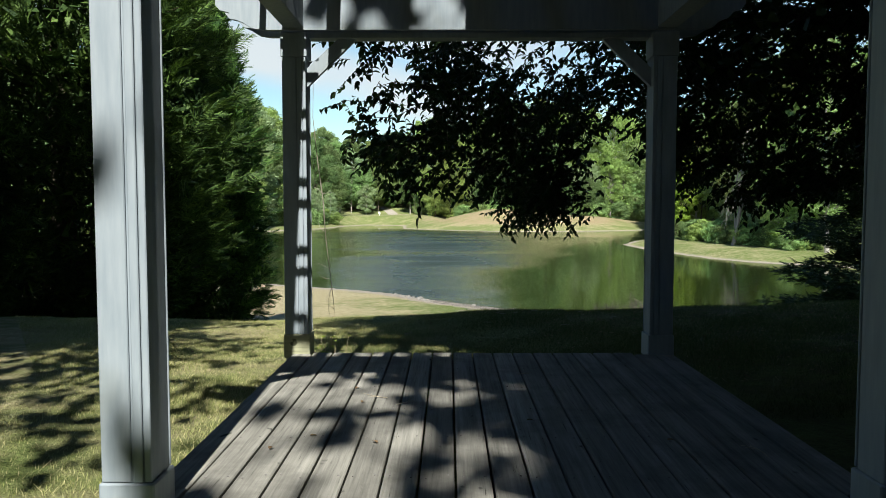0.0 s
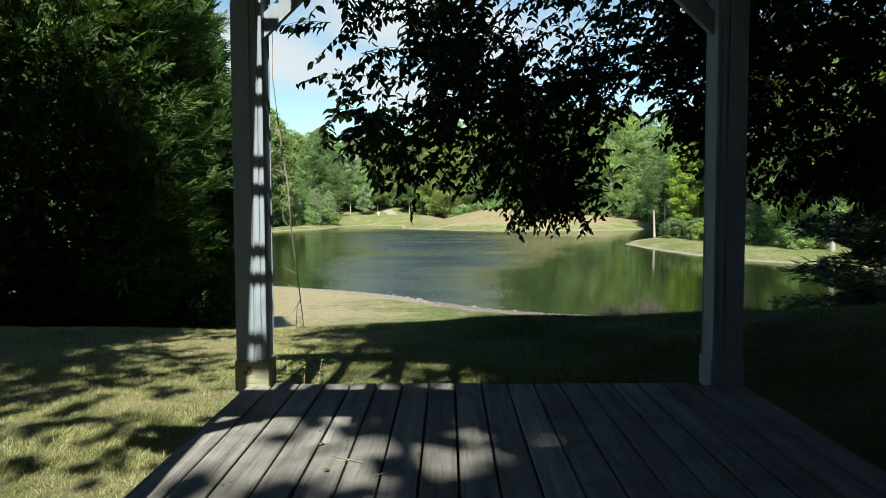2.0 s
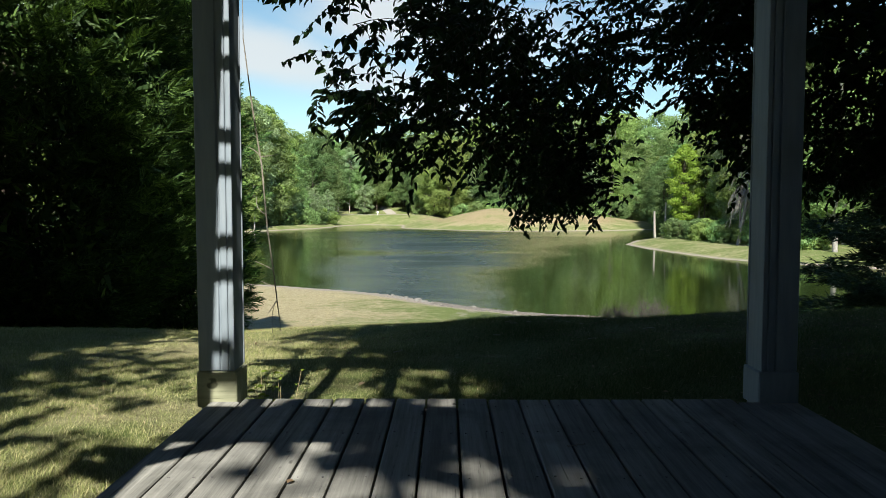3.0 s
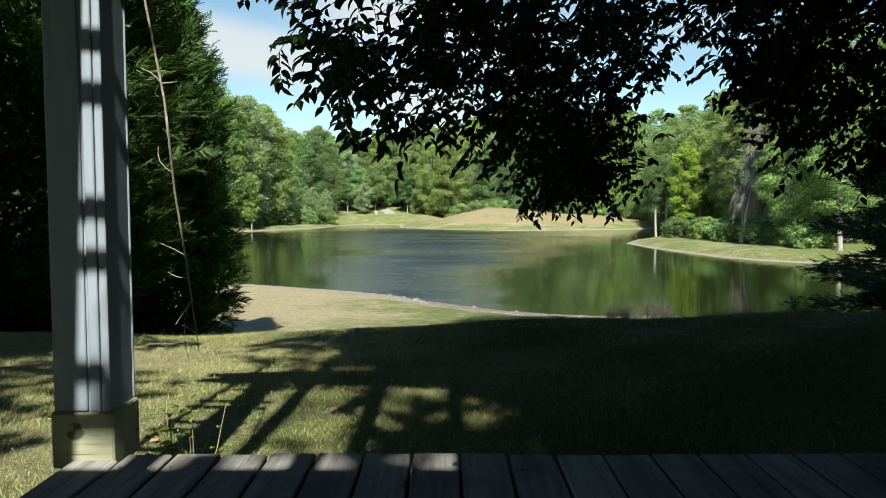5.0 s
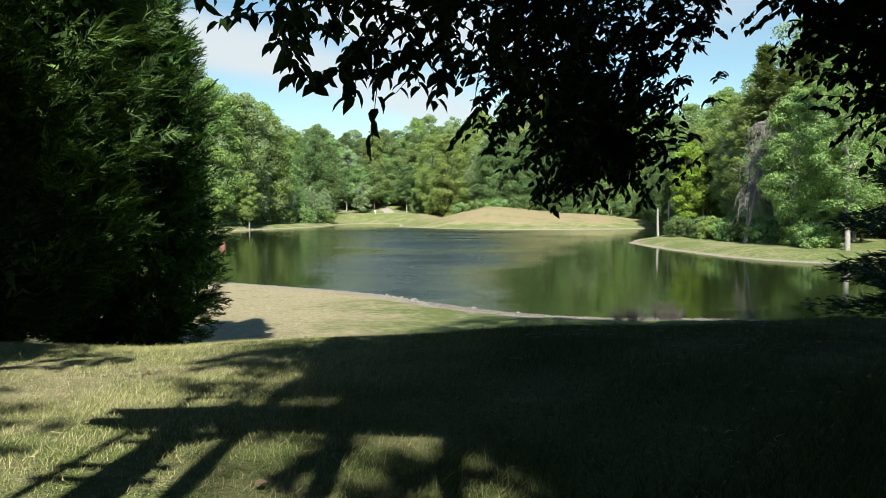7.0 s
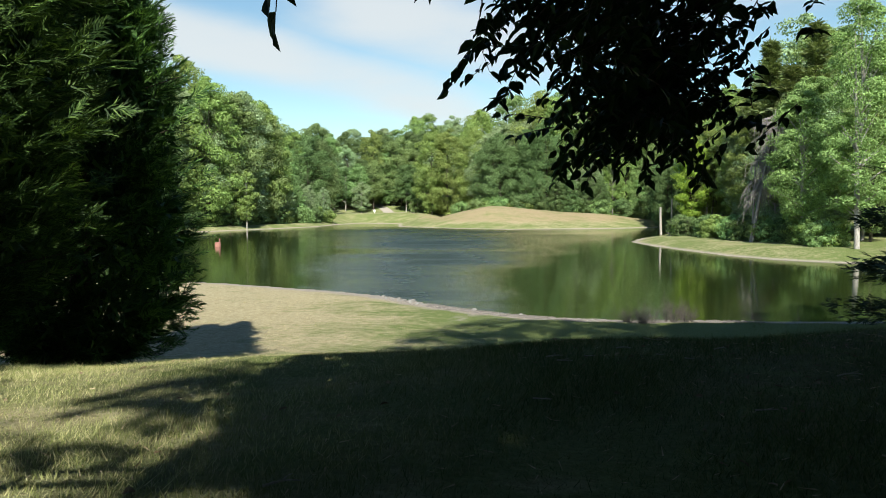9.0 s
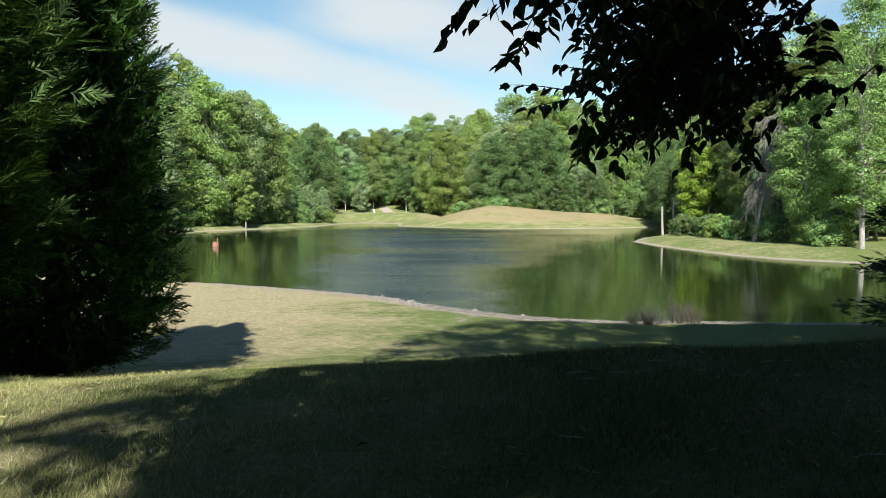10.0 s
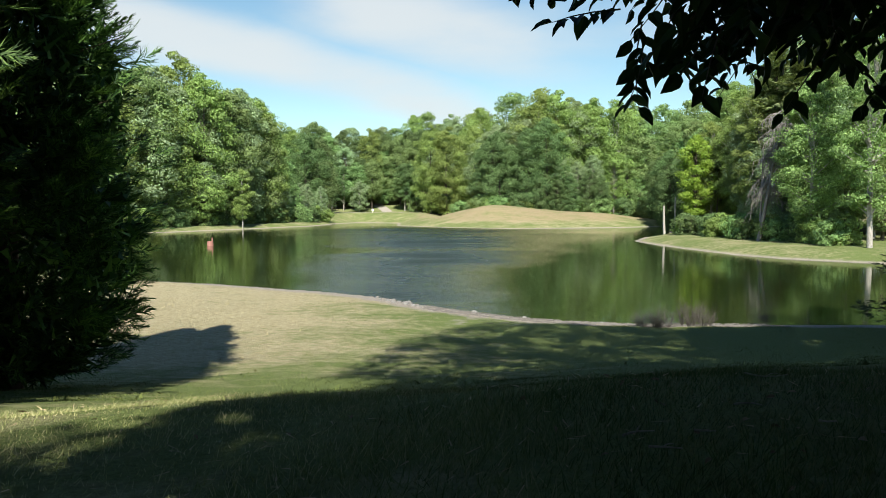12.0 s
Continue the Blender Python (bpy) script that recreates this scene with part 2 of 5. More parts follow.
def water_mat():
    """Murky green pond water, ruffled by the wind in the middle."""
    m = Mat("pond water", 0.06, spec=0.5)
    m.bsdf.inputs["IOR"].default_value = 1.33
    murk = m.noise(m.coords(), 0.05, 3)
    m.colour(m.ramp(murk, (0.3, (0.011, 0.018, 0.0045)), (0.7, (0.017, 0.024, 0.007))))
    # a tongue of wind lies down the open middle, the sides are in the lee of the trees
    x, y = m.axis(0), m.axis(1)
    wander = m.noise(m.coords((0.03, 0.05, 1.0)), 1.0, 3)
    fan = m.math("ADD", m.math("DIVIDE", x, m.math("SUBTRACT", y, 6.0)), m.math("MULTIPLY", m.math("SUBTRACT", wander, 0.5), 0.22))
    edge = m.math("MULTIPLY", m.step(y, 45.0, 110.0), 0.09)
    mid = m.math("MULTIPLY", m.step(fan, -0.22, -0.06), m.step(m.math("SUBTRACT", fan, edge), 0.13, -0.06))
    mid = m.math("MULTIPLY", mid, m.step(y, 196.0, 150.0))
    puff = m.noise(m.coords((0.03, 0.13, 1.0)), 1.0, 5, 0.6)
    gust = m.math("POWER", m.math("MULTIPLY", mid, m.step(puff, 0.05, 0.60)), 1.5)
    rip = m.noise(m.coords((0.9, 2.6, 1.0)), 1.0, 4, 0.62)
    swell = m.noise(m.coords((0.55, 0.30, 1.0)), 1.0, 2)
    m.bump(m.math("ADD", m.math("MULTIPLY", rip, m.math("ADD", m.math("MULTIPLY", gust, 9.0), 0.32)), m.math("MULTIPLY", swell, 0.10)), 1.0, 0.017)
    m.rough(m.math("ADD", m.math("MULTIPLY", gust, 0.38), 0.035))
    return m.m


def plain_mat(name, c, rough=0.8, vary=0.25, scale=12.0, metal=0.0):
    m = Mat(name, rough, metal)
    n = m.noise(m.coords(), scale, 5)
    m.colour(m.ramp(n, (0.25, tuple(v * (1 - vary) for v in c)), (0.75, tuple(min(1, v * (1 + vary)) for v in c)))).bump(n, 0.3, 0.004)
    return m.m


PAINT = painted_mat()
BLOCK = bare_wood_mat("unpainted post base", (0.20, 0.21, 0.13), (0.36, 0.36, 0.25), 0)
DECK = bare_wood_mat("weathered deck boards", (0.090, 0.090, 0.080), (0.33, 0.325, 0.292), 1)
RAFTER = bare_wood_mat("weathered rafters", (0.13, 0.125, 0.12), (0.27, 0.26, 0.25), 1)
SLAT = bare_wood_mat("weathered slats", (0.13, 0.125, 0.12), (0.27, 0.26, 0.25), 0)
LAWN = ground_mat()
TUFT = ground_mat(True)
WATER = water_mat()
BARK = bark_mat("bark", (0.05, 0.04, 0.03), (0.13, 0.105, 0.08))
PALE_BARK = bark_mat("pale bark", (0.22, 0.20, 0.17), (0.45, 0.42, 0.37))
DARK_TWIG = bark_mat("dark twigs", (0.055, 0.047, 0.040), (0.12, 0.105, 0.09))
DEAD_BARK = bark_mat("dead wood", (0.17, 0.155, 0.14), (0.33, 0.30, 0.275))
# dull patches put the unlit gaps between lit tufts into the colour
CYPRESS = leaf_mat("cypress sprays", (0.018, 0.048, 0.014), (0.066, 0.142, 0.036), (0.21, 0.37, 0.09), 0.28, 0.6, 0.1, 0.25, 1.6, 0.7)
# near black: the crown's unlit side is put into the leaf colour
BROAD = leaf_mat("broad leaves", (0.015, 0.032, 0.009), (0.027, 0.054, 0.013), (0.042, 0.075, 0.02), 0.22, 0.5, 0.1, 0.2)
# forest leaves: shading between clumps put into the colour as dull patches
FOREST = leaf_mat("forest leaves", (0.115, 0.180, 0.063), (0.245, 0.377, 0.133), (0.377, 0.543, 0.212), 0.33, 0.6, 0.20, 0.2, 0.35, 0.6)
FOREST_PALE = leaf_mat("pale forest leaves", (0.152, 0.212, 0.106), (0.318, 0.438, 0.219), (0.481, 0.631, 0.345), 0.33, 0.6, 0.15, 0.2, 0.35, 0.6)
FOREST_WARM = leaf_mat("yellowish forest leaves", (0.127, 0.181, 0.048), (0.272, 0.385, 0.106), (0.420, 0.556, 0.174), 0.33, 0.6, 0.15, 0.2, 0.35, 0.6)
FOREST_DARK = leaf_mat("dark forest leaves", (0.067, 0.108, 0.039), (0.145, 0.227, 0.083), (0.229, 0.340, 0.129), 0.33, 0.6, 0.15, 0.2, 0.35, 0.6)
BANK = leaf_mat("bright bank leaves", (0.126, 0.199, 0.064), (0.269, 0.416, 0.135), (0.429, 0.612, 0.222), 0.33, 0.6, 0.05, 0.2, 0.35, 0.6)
LIME = leaf_mat("yellow-green leaves", (0.15, 0.24, 0.03), (0.30, 0.42, 0.06), (0.42, 0.53, 0.10), 0.45, 0.5, 0.1)
PINE = leaf_mat("pine needles", (0.11, 0.16, 0.06), (0.20, 0.27, 0.10), (0.30, 0.37, 0.15), 0.3, 0.6, 0.15)
HEMLOCK = leaf_mat("hemlock sprays", (0.018, 0.038, 0.014), (0.032, 0.062, 0.022), (0.055, 0.09, 0.032), 0.2, 0.6, 0.1)



def grass_mat():
    """Blades: straw mixed with green on the open side, greener under the trees, with some shade put into the colour."""
    m = Mat("grass blades", 0.7, spec=0.2)
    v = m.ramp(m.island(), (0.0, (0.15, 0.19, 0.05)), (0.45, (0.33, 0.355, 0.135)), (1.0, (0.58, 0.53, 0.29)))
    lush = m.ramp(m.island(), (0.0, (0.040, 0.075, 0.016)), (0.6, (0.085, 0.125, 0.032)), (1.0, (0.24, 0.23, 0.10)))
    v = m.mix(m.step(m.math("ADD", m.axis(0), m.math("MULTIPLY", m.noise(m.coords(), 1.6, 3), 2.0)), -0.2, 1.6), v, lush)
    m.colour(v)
    t = m.node("ShaderNodeBsdfTranslucent", Color=v)
    mx = m.node("ShaderNodeMixShader", Fac=0.3)
    m.nt.links.new(m.bsdf.outputs[0], mx.inputs[1])
    m.nt.links.new(t.outputs[0], mx.inputs[2])
    m.nt.links.new(mx.outputs[0], m.out.inputs["Surface"])
    return m.m


GRASS = grass_mat()
STRAW = plain_mat("dry stalks", (0.42, 0.34, 0.20), 0.9)
LITTER = leaf_mat("fallen leaves", (0.13, 0.085, 0.045), (0.23, 0.165, 0.095), (0.38, 0.30, 0.19), 0.2, 0.7, 0.1)
STONE = plain_mat("pale stones", (0.21, 0.20, 0.18), 0.9, 0.35, 5.0)
WHITE = plain_mat("white paint", (0.80, 0.80, 0.78), 0.6, 0.05)
ORANGE = plain_mat("faded orange plastic", (0.34, 0.16, 0.12), 0.5, 0.2)
PEBBLE = plain_mat("shore pebbles", (0.15, 0.137, 0.12), 0.9, 0.45, 2.0)
GRAVEL = plain_mat("pale gravel", (0.33, 0.30, 0.255), 0.95, 0.2, 3.0)
VINE = bark_mat("dry vine", (0.22, 0.19, 0.14), (0.42, 0.38, 0.30), 20.0)


# ---- mesh helpers ----
def mesh_of(name, verts, faces, mat, smooth=False):
    """A mesh from an array of points and an array of faces that all have as many corners."""
    verts, faces = np.asarray(verts, np.float32), np.asarray(faces, np.int32)
    me = bpy.data.meshes.new(name)
    k = faces.shape[1]
    me.vertices.add(len(verts))
    me.vertices.foreach_set("co", verts.ravel())
    me.loops.add(faces.size)
    me.loops.foreach_set("vertex_index", faces.ravel())
    me.polygons.add(len(faces))
    me.polygons.foreach_set("loop_start", np.arange(0, faces.size, k, dtype=np.int32))
    me.polygons.foreach_set("use_smooth", np.full(len(faces), smooth))
    me.update(calc_edges=True)
    me.materials.append(mat)
    return me


def part_mesh(name, me, parent, label=""):
    ob = new(name, me)
    ob.parent = parent
    if label:
        tagged(ob, label)
    return ob


def part(name, bm, mat, parent, label=""):
    """Links a bmesh as one mesh object under a thing or a part."""
    me = bpy.data.meshes.new(name)
    bm.to_mesh(me)
    bm.free()
    me.materials.append(mat)
    return part_mesh(name, me, parent, label)


def thing(name, label, category, at=(0, 0, 0), group="", kind=""):
    ob = new(name)
    ob.empty_display_size = 0.2
    ob.location = at
    return tagged(ob, label, category, group, kind)


def box_bm(x0, x1, y0, y1, z0, z1, bevel=0.004, bm=None):
    bm = bm or bmesh.new()
    made = bmesh.ops.create_cube(bm, size=1.0)["verts"]
    for v in made:
        v.co = Vector(((x0 + x1) / 2 + v.co.x * (x1 - x0), (y0 + y1) / 2 + v.co.y * (y1 - y0), (z0 + z1) / 2 + v.co.z * (z1 - z0)))
    if bevel:
        edges = list({e for v in made for e in v.link_edges})
        bmesh.ops.bevel(bm, geom=edges, offset=bevel, segments=1, affect="EDGES")
    return bm


def tubes(paths, segs=7):
    """Tapered tubes along lists of (point, radius): points and quads."""
    vs, fs = [], []
    base = 0
    for path in paths:
        pts = np.array([p for p, _ in path], float)
        rad = np.array([r for _, r in path], float)
        way = np.gradient(pts, axis=0)
        way /= np.linalg.norm(way, axis=1)[:, None] + 1e-9
        ref = np.array([0.31, 0.87, 0.12])
        side = np.cross(way, ref)
        side /= np.linalg.norm(side, axis=1)[:, None] + 1e-9
        up = np.cross(side, way)
        a = np.linspace(0, 2 * np.pi, segs, endpoint=False)
        ring = pts[:, None] + rad[:, None, None] * (np.cos(a)[None, :, None] * side[:, None] + np.sin(a)[None, :, None] * up[:, None])
        vs.append(ring.reshape(-1, 3))
        i, j = np.meshgrid(np.arange(len(pts) - 1), np.arange(segs), indexing="ij")
        jn = (j + 1) % segs
        fs.append(np.stack([i * segs + j, i * segs + jn, (i + 1) * segs + jn, (i + 1) * segs + j], -1).reshape(-1, 4) + base)
        base += len(pts) * segs
    return np.concatenate(vs), np.concatenate(fs)


def bent(a, b, r0, r1, rng, n=7, wob=0.06, sag=0.0):
    """A limb from a to b, wavering, sagging, thinning from r0 to r1."""
    a, b = np.array(a, float), np.array(b, float)
    length = np.linalg.norm(b - a)
    off = rng.normal(0, wob * length, 3)
    out = []
    for t in np.linspace(0, 1, n):
        p = a + (b - a) * t + off * math.sin(math.pi * t) * 0.7 + np.array([0, 0, -sag * length * math.sin(math.pi * t)])
        out.append((p, r0 + (r1 - r0) * t))
    return out


def unit(v):
    return v / (np.linalg.norm(v, axis=-1, keepdims=True) + 1e-9)


def diamonds(P, U, N, L, W):
    """Leaf-shaped quads at P, along U, facing N."""
    U = unit(U)
    V = unit(np.cross(N, U))
    L, W = np.asarray(L)[:, None], np.asarray(W)[:, None]
    v = np.stack([P - U * L * 0.5, P + V * W * 0.5 - U * L * 0.08, P + U * L * 0.5, P - V * W * 0.5 - U * L * 0.08], 1)
    f = np.arange(len(P) * 4).reshape(-1, 4)
    return v.reshape(-1, 3), f


def spikes(P, U, N, L, W):
    """Tapering blades from P along U, one triangle each."""
    U = unit(U)
    V = unit(np.cross(N, U))
    L, W = np.asarray(L)[:, None], np.asarray(W)[:, None]
    v = np.stack([P - V * W * 0.5, P + V * W * 0.5, P + U * L], 1)
    return v.reshape(-1, 3), np.arange(len(P) * 3).reshape(-1, 3)


def folded_leaves(P, U, N, L, W):
    """Pointed oval leaves, folded along the midrib and curled: two halves each."""
    U = unit(U)
    V = unit(np.cross(N, U))
    N = np.cross(U, V)
    L, W = np.asarray(L)[:, None], np.asarray(W)[:, None]
    up = N * W * 0.22
    b, m, t = P, P + U * L * 0.5, P + U * L - N * L * 0.14
    half = []
    for s in (1, -1):
        half += [P + U * L * a + V * s * W * w + up - N * L * c for a, w, c in ((0.14, 0.33, 0.0), (0.40, 0.50, 0.01), (0.70, 0.33, 0.06))]
    v = np.stack([b, *half[:3], t, *half[3:], m], 1).reshape(-1, 3)
    k = np.arange(len(P))[:, None] * 9
    f = np.concatenate([k + np.array([[0, 8, 4, 3, 2, 1]]), k + np.array([[0, 5, 6, 7, 4, 8]])])
    return v, f


# ---- the lie of the land ----
WATER_Z = -4.65
LAKE = np.array([
    (-19, 56), (-13.6, 53.9), (-9.6, 51.6), (-5.9, 49.4), (-2.9, 47.0), (-1, 44.2), (0.9, 42.2), (2.8, 40.5), (5.1, 39.2), (8, 38.4),
    (12, 38.4), (18, 38), (27, 40), (36, 47), (42, 58), (36.5, 68), (30.6, 73.5), (27.9, 79.4), (26, 90.7), (25.2, 100), (25, 107.6),
    (30, 120), (37.4, 133), (52, 178), (38, 167.5), (25, 163.5), (13, 161), (1.5, 168), (-11.8, 184), (-13.5, 211), (-24, 218),
    (-28.5, 206), (-30.8, 184), (-40, 163.5), (-48.7, 147), (-52, 141), (-62, 120), (-64, 95), (-52, 72), (-36, 62),
], float)


def lake_distance(X, Y):
    """Distance to the shore: positive on land, negative in the lake."""
    best = np.full(X.shape, 1e9)
    inside = np.zeros(X.shape, bool)
    n = len(LAKE)
    for i in range(n):
        (ax, ay), (bx, by) = LAKE[i], LAKE[(i + 1) % n]
        dx, dy = bx - ax, by - ay
        t = np.clip(((X - ax) * dx + (Y - ay) * dy) / (dx * dx + dy * dy), 0, 1)
        best = np.minimum(best, np.hypot(X - ax - t * dx, Y - ay - t * dy))
        cross = ((ay > Y) != (by > Y)) & (X < (bx - ax) * (Y - ay) / (by - ay + 1e-12) + ax)
        inside ^= cross
    return np.where(inside, -best, best)


def smooth(lo, hi, v):
    t = np.clip((v - lo) / (hi - lo), 0, 1)
    return t * t * (3 - 2 * t)


SLOPE_Y = np.array([-400, -12, 0, 5, 8.6, 10.2, 11.4, 12.3, 13.5, 17, 21, 25, 30, 36, 46, 60])
SLOPE_Z = np.array([3.0, 0.1, -0.12, -0.28, -0.50, -0.60, -0.69, -0.80, -1.08, -1.95, -2.85, -3.55, -4.02, -4.25, -4.36, -4.40])


MOUND_X = np.array([-9, -3.3, 2.2, 11.7, 15.8, 29.5, 36, 43, 51, 60])
MOUND_Z = np.array([0, 1.2, 2.2, 4.0, 3.2, 2.0, 2.0, 1.4, 0.4, 0])


def height(X, Y):
    X, Y = np.asarray(X, float), np.asarray(Y, float)
    d = lake_distance(X, Y)
    slope = np.interp(Y - np.clip(0.22 * X, -0.6, 3.5) * smooth(6, 11, Y) * (1 - smooth(20, 34, Y)), SLOPE_Y, SLOPE_Z)
    near = WATER_Z + (slope - WATER_Z) * smooth(0, 4.0, d) + 0.03 * smooth(0, 1.2, d) * (1 - smooth(1.2, 5, d))
    land = WATER_Z + 0.75 * smooth(0, 5, d) + 0.035 * np.clip(d - 5, 0, 200)
    dam = WATER_Z + 2.75 * smooth(0, 11, d)
    far = land + (dam - land) * smooth(-60, -34, X) * smooth(4, -8, X) * smooth(195, 207, Y)
    ridge = sum(np.interp(X + k, MOUND_X, MOUND_Z) for k in (-2.5, 0, 2.5)) / 3
    far = far + ridge * np.exp(-((Y - 186) / 13.0) ** 2) * smooth(0, 14, d)
    far = far + 0.15 * np.clip(Y - 237, 0, 40) * smooth(-80, -40, X) * smooth(40, 0, X)
    h = near + (far - near) * smooth(50, 66, Y + 0.25 * np.abs(X))
    roll = 0.03 * np.sin(X * 0.9 + 1.3) * np.sin(Y * 0.7) + 0.02 * np.sin(X * 2.3 - Y * 1.1)
    h = h + roll * smooth(0, 5, d) * (np.hypot(X, Y) < 300)
    return np.where(d < 0, WATER_Z - 0.03 - np.minimum(-d * 0.3, 2.0), h)


def h_at(x, y):
    return float(height(np.array([x]), np.array([y]))[0])


def build_ground():
    def steps(*runs):
        out = []
        for a, b, s in runs:
            out += list(np.arange(a, b, s))
        return np.array(out)
    xs = np.concatenate([steps((-2500, -300, 220), (-300, -70, 10), (-70, -24, 2), (-24, -8, 0.8), (-8, 8, 0.32), (8, 30, 0.8), (30, 70, 2), (70, 300, 10), (300, 2500, 220)), [2500]])
    ys = np.concatenate([steps((-2000, -100, 190), (-100, -10, 5), (-10, 4, 1), (4, 14, 0.25), (14, 62, 0.6), (62, 230, 1.6), (230, 330, 8), (330, 2600, 230)), [2600]])
    X, Y = np.meshgrid(xs, ys)
    Z = height(X, Y)
    v = np.stack([X, Y, Z], -1).reshape(-1, 3)
    w = len(xs)
    i, j = np.meshgrid(np.arange(len(ys) - 1), np.arange(w - 1), indexing="ij")
    f = np.stack([i * w + j, i * w + j + 1, (i + 1) * w + j + 1, (i + 1) * w + j], -1).reshape(-1, 4)
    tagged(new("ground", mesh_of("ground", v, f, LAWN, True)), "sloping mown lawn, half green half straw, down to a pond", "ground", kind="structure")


def build_water():
    bm = bmesh.new()
    for x, y in ((-75, 30), (60, 30), (60, 228), (-75, 228)):
        bm.verts.new((x, y, WATER_Z))
    bm.faces.new(bm.verts)
    me = bpy.data.meshes.new("water")
    bm.to_mesh(me)
    bm.free()
    me.materials.append(WATER)
    tagged(new("water", me), "murky green pond water, ruffled in the middle", "pond", kind="structure")


build_ground()
build_water()

# ---- deck ----
PITCH, EDGE_X, DECK_Y0, DECK_Y1 = 0.1435, -1.2035, 2.08, 5.0


def build_deck():
    deck = thing("deck", "low deck of weathered grey planks on the lawn", "deck")
    for x0, x1, y0, y1 in ((-1.19, 1.51, 4.93, 4.965), (-1.19, 1.51, 2.12, 2.155), (-1.195, -1.16, 2.155, 4.93), (1.48, 1.515, 2.155, 4.93), (0.1, 0.14, 2.155, 4.93)):
        part("rim_joist", box_bm(x0, x1, y0, y1, -0.26, -0.036, 0.003), RAFTER, deck)
    rng = random.Random(4)
    for k in range(19):
        x0 = EDGE_X + k * PITCH
        y1 = 4.943 if k in (0, 17, 18) else DECK_Y1 + rng.uniform(-0.012, 0.006)
        y0 = 2.305 if k in (0, 17, 18) else DECK_Y0 + rng.uniform(-0.01, 0.01)
        gap = rng.uniform(0.0036, 0.0062)
        bm = box_bm(x0 + gap, x0 + PITCH - gap, y0, y1, -0.034 + rng.uniform(0, 0.002), rng.uniform(-0.0015, 0.0015), 0.005)
        part("board", bm, DECK, deck)
    # screw heads in pairs along the joists
    screw = bmesh.new()
    bmesh.ops.create_cone(screw, cap_ends=True, segments=8, radius1=0.0045, radius2=0.004, depth=0.003)
    me = bpy.data.meshes.new("screw")
    screw.to_mesh(me)
    screw.free()
    me.materials.append(RAFTER)
    for k in range(1, 17):
        for y in (2.55, 3.05, 3.52, 4.0, 4.48, 4.88):
            for dx in (0.03, PITCH - 0.03):
                part_mesh("screw", me, deck).location = (EDGE_X + k * PITCH + dx, y + rng.uniform(-0.02, 0.02), 0.0022)


build_deck()

# ---- pergola ----
POSTS = [(-1.171, 5.04), (1.43, 5.04), (-1.15, 2.205), (1.43, 2.205)]


def build_post(pergola, x, y):
    side = 1 if x < 0 else -1
    s = 0.079
    post = part("post", box_bm(x - s, x + s, y - s, y + s, -0.55, 2.28, 0.006), PAINT, pergola)
    part("base_block", box_bm(x - 0.093, x + 0.093, y - 0.093, y + 0.093, -0.03, 0.139, 0.006), BLOCK if y > 3 and x < 0 else PAINT, post, "square unpainted base block" if y > 3 and x < 0 else "")
    part("cap_block", box_bm(x - 0.092, x + 0.092, y - 0.092, y + 0.092, 2.10, 2.27, 0.005), PAINT, post)
    # the wrap: one wide board, two narrow strips with open joints between them, on the faces along y
    for f in (-1, 1):
        ya, yb = (y - s - 0.010, y - s + 0.001) if f < 0 else (y + s - 0.001, y + s + 0.010)
        for a, b, lift in ((-0.083, 0.016, 0.0), (0.026, 0.056, -0.003), (0.060, 0.083, 0.0)):
            xa, xb = sorted((x + side * a, x + side * b))
            part("strip", box_bm(xa, xb, ya - lift * f, yb, 0.142, 2.098, 0.003), PAINT, post)


def notched_beam_bm(x0, x1, y0, y1, z0, z1):
    """A board along x whose lower corners at both ends are cut in steps and a curve."""
    prof = [(x0 + 0.33, z0), (x0 + 0.25, z0 + 0.012), (x0 + 0.19, z0 + 0.05), (x0 + 0.13, z0 + 0.075), (x0 + 0.09, z0 + 0.12), (x0 + 0.03, z0 + 0.135), (x0, z0 + 0.17), (x0, z1)]
    m = [(x0 + x1 - x, z) for x, z in reversed(prof)]
    prof = prof + m
    bm = bmesh.new()
    a = [bm.verts.new((x, y0, z)) for x, z in prof]
    b = [bm.verts.new((x, y1, z)) for x, z in prof]
    bm.faces.new(a[::-1])
    bm.faces.new(b)
    for i in range(len(prof)):
        j = (i + 1) % len(prof)
        bm.faces.new((a[i], a[j], b[j], b[i]))
    bmesh.ops.recalc_face_normals(bm, faces=bm.faces)
    return bm


